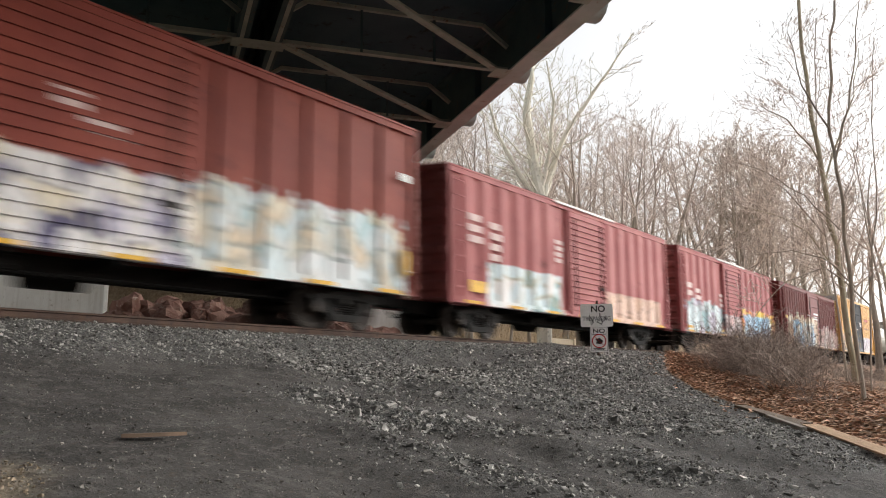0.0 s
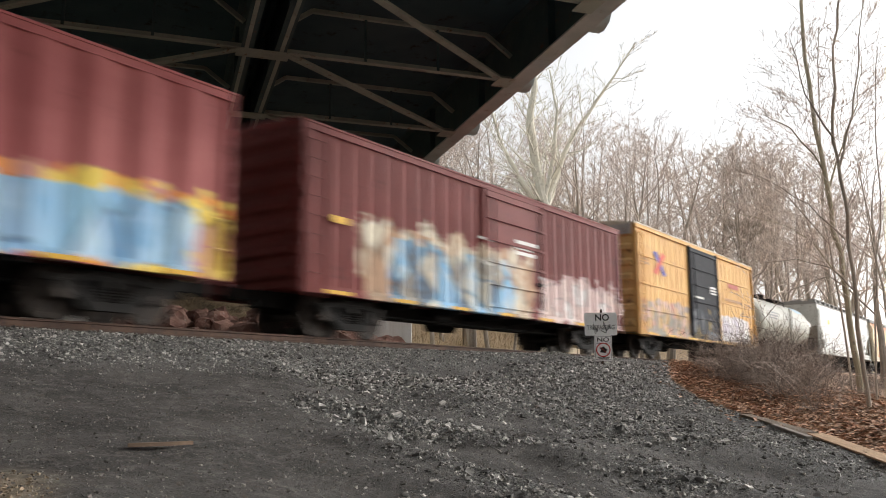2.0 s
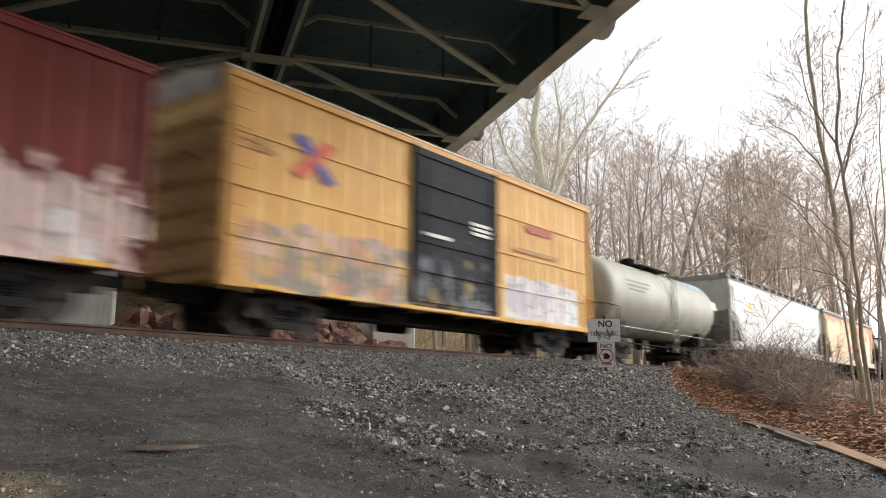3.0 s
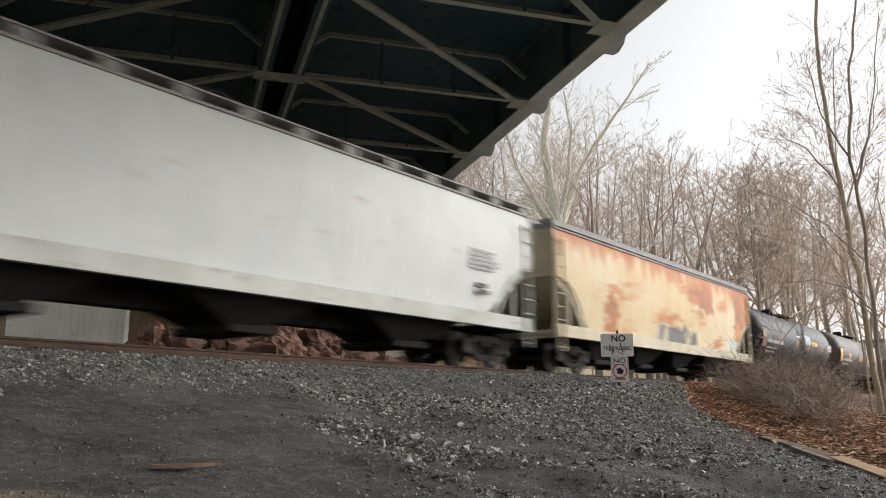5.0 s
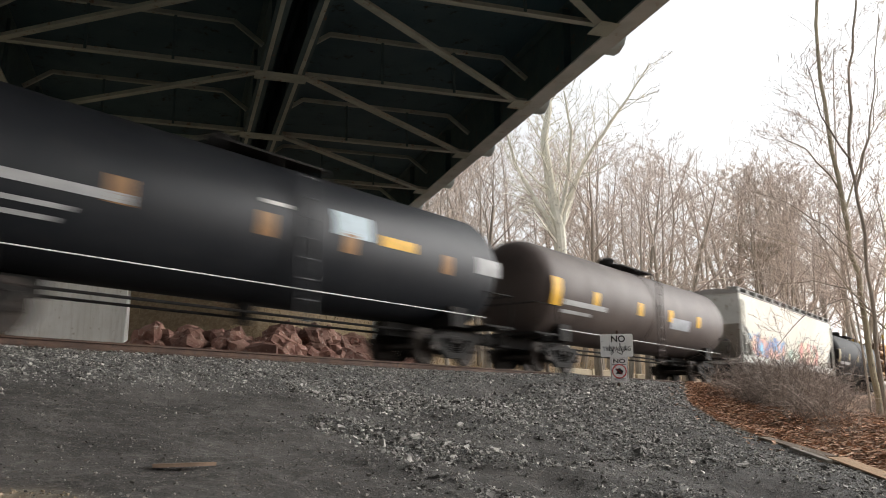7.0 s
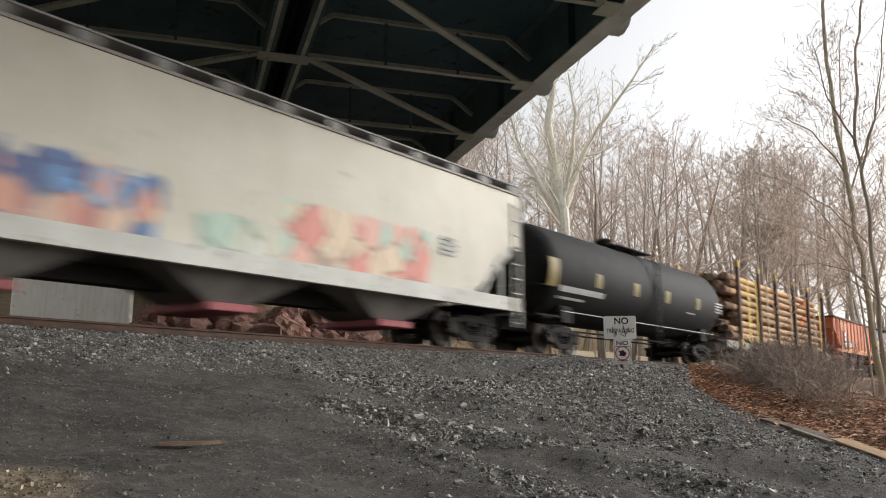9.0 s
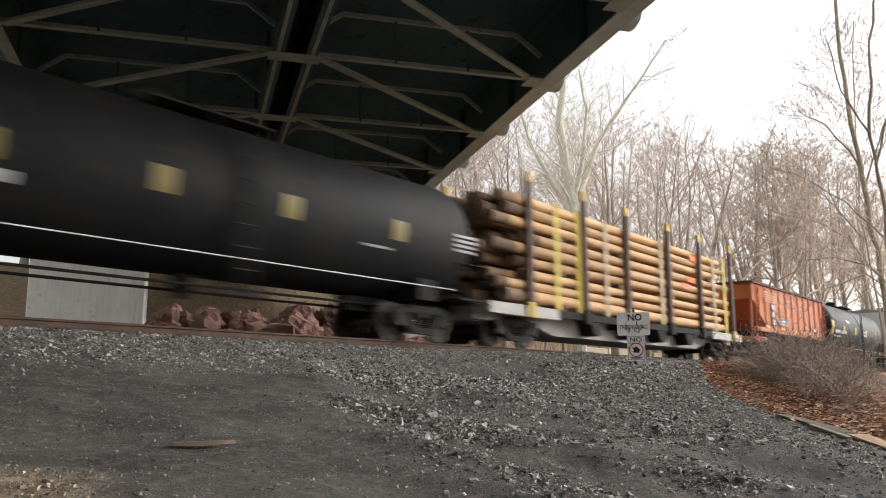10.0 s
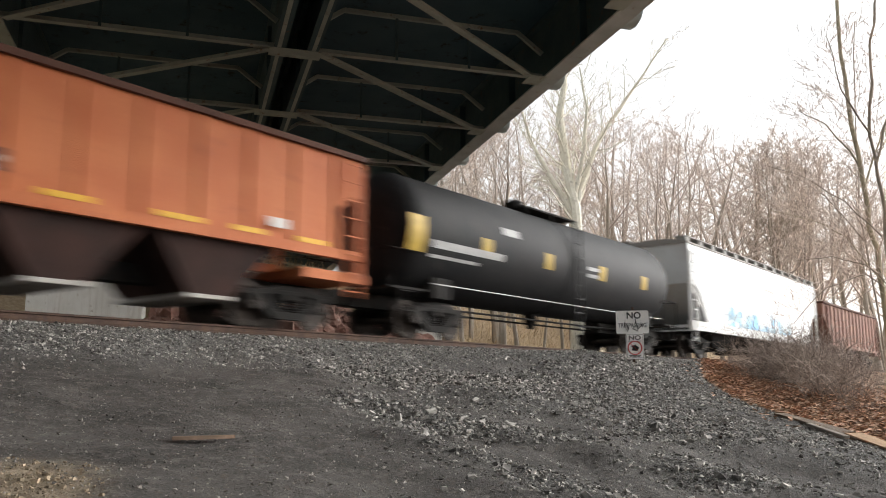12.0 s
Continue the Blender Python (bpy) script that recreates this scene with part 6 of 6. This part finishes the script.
def forest():
    kinds = []
    for k in range(5):
        t, c = bare_tree(20 + k, 17, 0.15 + 0.055 * (k % 4), 13 + k % 3, 0.0, 0.26 + 0.06 * (k % 3), 0.0112)
        tree = thing("bare_tree", "tall bare winter tree with fine grey-brown twigs", "tree", "woods beyond the track")
        part("trunk", t, BARK, tree)
        part("crown", c, TWIG, tree, "bare branches and twigs")
        kinds.append(tree)
    rng = random.Random(42)
    spots = []
    while len(spots) < 62:
        a, d = radians(rng.uniform(9, 39.5)), rng.uniform(38, 78)
        x, y = d * math.cos(a), d * math.sin(a)
        if y < 18.5 or (d < 46 and abs(math.atan2(y, x) - math.atan2(21.0, 38.6)) < 0.05) or any(math.hypot(x - p, y - q) < 1.6 for p, q, _ in spots):
            continue
        spots.append((x, y, d))
    while len(spots) < 92:
        a, d = radians(rng.uniform(5, 17)), rng.uniform(50, 135)
        x, y = d * math.cos(a), d * math.sin(a)
        if (17.4 < y < 25 or (a < radians(8.8) and y < 8.6 and d < 62)) and all(math.hypot(x - p, y - q) > 1.8 for p, q, _ in spots):
            spots.append((x, y, d))
    while len(spots) < 97:
        a, d = radians(rng.uniform(60, 71)), rng.uniform(44, 70)
        x, y = d * math.cos(a), d * math.sin(a)
        if all(math.hypot(x - p, y - q) > 1.6 for p, q, _ in spots):
            spots.append((x, y, d))
    for k, (x, y, d) in enumerate(spots):
        s = (0.27 * d + rng.uniform(-1.5, 2.0)) / 17
        s = min(1.55, max(0.62, s))
        m = pose(x, y, ground_at(x, y), rng.uniform(-4, 4), rng.uniform(-4, 4), rng.uniform(0, 360))
        if k < len(kinds):
            o = kinds[k]
            o.matrix_basis = m
        else:
            o = copy_thing(kinds[k % len(kinds)], m)
        o.scale = (s, s, s)


    t, c = bare_tree(77, 17, 0.2, 40, 0.02, 0.42, 0.014)
    tangle = thing("vine_tangled_tree", "bare tree thick with tangled brown vines", "tree", at=pose(66.5, 18.6, ground_at(66.5, 18.6)))
    part("trunk", t, BARK, tangle)
    part("crown", c, BARK, tangle, "dense tangle of vines and twigs")


forest()


def shaped_tree(name, label, base, right, paths, material, seed, twigs, length, twig=0.01, group="", twig_mat=None, depth_way=(0.81, 0.58)):
    """A tree with given limbs: each a list of (across, up, away) in metres from its foot, with first and last radius."""
    tree = thing(name, label, "tree", group, at=pose(*base))
    rng = random.Random(seed)
    c = Shape()
    for k, (r0, r1, pts) in enumerate(paths):
        ways = [Vector((right[0] * u + depth_way[0] * w, right[1] * u + depth_way[1] * w, z)) for u, z, w in pts]
        fine = []
        for i in range(len(ways) - 1):
            for q in range(3):
                fine.append(ways[i].lerp(ways[i + 1], q / 3) + Vector((rng.gauss(0, 0.03), rng.gauss(0, 0.03), 0)) * (1 if i + q else 0))
        fine.append(ways[-1])
        part("trunk" if k == 0 else "limb", Shape().tube(fine, taper(r0, r1, len(fine)), 10, False), material, tree)
        sprout(rng, c, fine, r0 * 0.8, twigs, length, 1, 0.28 if k == 0 else 0.1, twig)
    part("crown", c, twig_mat or TWIG, tree, "bare branches and twigs")
    return tree


RIGHT = (0.583, -0.812)
shaped_tree("sycamore", "large pale-barked bare sycamore beyond the track", (38.6, 21.0, 2.2), RIGHT,
            [(0.42, 0.12, [(0.0, -0.3, 0), (0.1, 4, 0), (0.1, 9.0, 0), (-0.35, 11.3, 0.2), (-0.65, 13.8, 0), (-0.35, 15.8, 0), (-0.4, 19, 0)]),
             (0.18, 0.035, [(0.1, 9.0, 0), (0.5, 10.4, 0.2), (1.5, 12.8, 0), (3.0, 15.0, 0), (4.0, 16.4, 0.1), (5.3, 18.4, 0)]),
             (0.2, 0.05, [(0.0, 8.4, 0), (-1.2, 10.6, 0), (-2.2, 12.8, 0.4), (-2.9, 15.0, 0)]),
             (0.15, 0.04, [(0.0, 9.6, 0), (0.6, 12.0, -0.5), (0.7, 14.2, -0.8), (0.4, 16.5, -0.8)])], PALE_BARK, 7, 24, 2.8, 0.012, "", PALE_BARK)
shaped_tree("roadside_tree", "slim olive-barked bare tree beside the brush", (28.5, 4.8, 1.2), RIGHT,
            [(0.1, 0.045, [(0.15, -0.4, 0), (0.0, 1.6, 0), (-0.14, 4.0, 0), (-0.31, 6.0, 0), (-0.63, 8.7, 0), (-0.75, 11.1, 0), (-0.7, 14.1, 0), (-0.66, 16.6, 0)]),
             (0.024, 0.007, [(-0.15, 3.8, 0), (-1.2, 5.0, -0.4), (-2.3, 5.5, -0.6), (-3.5, 5.8, -0.6)]),
             (0.034, 0.009, [(-0.5, 7.4, 0), (-1.3, 8.8, 0.2), (-2.2, 9.3, 0.2)]),
             (0.036, 0.009, [(-0.4, 6.6, 0), (0.3, 8.2, 0.2), (0.9, 9.6, 0.2), (1.1, 11.2, 0)])], OLIVE_BARK, 17, 32, 1.9, 0.0065, "trees by the brush")
shaped_tree("roadside_tree", "dark-barked bare tree with long side branches", (22.6, 3.65, 0.9), RIGHT,
            [(0.058, 0.025, [(0.12, -0.4, 0), (0.0, 2.2, 0), (-0.05, 4.2, 0), (-0.1, 5.4, 0), (-0.2, 7.0, 0), (-0.05, 9.0, 0), (0.17, 10.5, 0), (0.5, 12.4, 0)]),
             (0.02, 0.007, [(-0.15, 4.4, 0), (-1.0, 5.3, 0), (-1.9, 5.9, 0), (-2.8, 6.2, 0)]),
             (0.02, 0.007, [(0.1, 3.0, 0), (-0.6, 3.7, 0), (-1.4, 3.9, 0), (-2.3, 3.8, 0)]),
             (0.034, 0.01, [(-0.15, 6.2, 0), (0.3, 7.6, 0), (0.7, 9.2, 0.2), (0.9, 11, 0)]),
             (0.028, 0.009, [(-0.2, 7.0, 0), (-0.8, 8.2, 0), (-1.1, 9.6, 0)])], BARK, 27, 30, 1.7, 0.006, "trees by the brush")
shaped_tree("roadside_tree", "slender leaning bare sapling among the brush", (30.6, 6.2, 1.6), RIGHT,
            [(0.04, 0.016, [(1.0, -0.4, 0), (0.8, 3.0, 0), (0.5, 6.0, 0), (0.6, 9.0, 0), (0.9, 13.0, 0)]),
             (0.03, 0.01, [(0.6, 5.0, 0), (-0.6, 6.6, 0), (-1.8, 7.4, 0)])], BARK, 37, 26, 2.0, 0.0065, "trees by the brush")
shaped_tree("roadside_tree", "slender bare sapling with drooping twigs", (26.0, 4.2, 1.2), RIGHT,
            [(0.028, 0.012, [(0.3, -0.4, 0), (0.5, 2.5, 0), (0.9, 5.0, 0), (1.0, 8.0, 0), (1.3, 10.5, 0)]),
             (0.025, 0.008, [(0.5, 2.5, 0), (-0.7, 3.6, 0), (-1.9, 3.2, 0), (-2.8, 2.2, 0)])], BARK, 47, 24, 1.7, 0.006, "trees by the brush")


def brush():
    rng = random.Random(9)

    def thicket(n, reach, rise, r):
        """Crooked canes that rise, cross and hang over, with many short twigs."""
        s = Shape()
        for _ in range(n):
            a, d = rng.uniform(0, math.tau), reach * 0.5 * math.sqrt(rng.random())
            b = rng.uniform(0, math.tau)
            L = rise * rng.uniform(0.5, 1.5)
            w = Vector((math.cos(b) * rng.uniform(0.1, 0.9), math.sin(b) * rng.uniform(0.1, 0.9), 1.0)).normalized()
            q = Vector((d * math.cos(a), d * math.sin(a), -0.05))
            pts = [q.copy()]
            for k in range(7):
                w = (w + Vector((rng.gauss(0, 0.3), rng.gauss(0, 0.3), rng.gauss(-0.13, 0.2)))).normalized()
                q = q + w * L / 6
                pts.append(q.copy())
            s.tube(pts, taper(r * rng.uniform(0.6, 1.3), r * 0.35, 8), 3, False)
            for _k in range(6):
                i = rng.randrange(1, 7)
                w2 = side_way(rng, (pts[i] - pts[i - 1]).normalized(), radians(rng.uniform(30, 85)))
                tw = bend(rng, pts[i], w2, L * rng.uniform(0.12, 0.5), 2, 0.35, 0.03)
                s.tube(tw, taper(r * 0.5, r * 0.22, 3), 3, False)
        return s

    meshes = [thicket(46, 1.5, 1.3, 0.0078).mesh("bramble", BRAMBLE, 0) for _ in range(4)]
    spots = []
    while len(spots) < 40:
        x, y = rng.uniform(18, 46), rng.uniform(3.6, 11.1)
        if x < leaf_edge(y) + (4.6 if y > 8.5 else 4.0) or (y < 8 and rng.random() < 0.5):
            continue
        spots.append((x, y))
    spots += [(rng.uniform(32, 40), rng.uniform(9.0, 10.9)) for _ in range(14)]
    for _ in range(14):
        y = rng.uniform(5.5, 9.2)
        spots.append((leaf_edge(y) + rng.uniform(4.6, 7.5), y))
    for k, (x, y) in enumerate(spots):
        sc = rng.uniform(0.95, 1.35) if k >= 40 else rng.uniform(0.65, 1.05) * (1.15 if y > 8 else 0.7)
        ob = new("bramble_bush", meshes[k % 4])
        ob.matrix_basis = pose(x, y, ground_at(x, y), 0, 0, rng.uniform(0, 360)) @ Matrix.Diagonal((sc, sc, sc, 1))
        tagged(ob, "leafless dark bramble thicket on the bank", "bush", "brush on the bank")
    s = Shape()
    for _ in range(5200):
        x, y = rng.uniform(14, 58), rng.uniform(24.5, 38)
        z = ground_at(x, y)
        w = Vector((rng.gauss(0, 0.5), rng.gauss(0, 0.5), 1))
        s.tube(bend(rng, (x, y, z - 0.03), w, rng.uniform(0.4, 1.1), 2, 0.25, -0.1), taper(0.014, 0.005, 3), 3, False)
    ob = new("dry_grass", s.mesh("dry_grass", surface("dry_tan_grass", (0.42, 0.31, 0.18), (0.52, 0.41, 0.26), 2, 0.9, 0, 0, 30, None, 0, None, 0, (), 0.35), 0))
    tagged(ob, "dry tan grass and stalks on the far bank", "grass", kind="stuff")


brush()

motions()
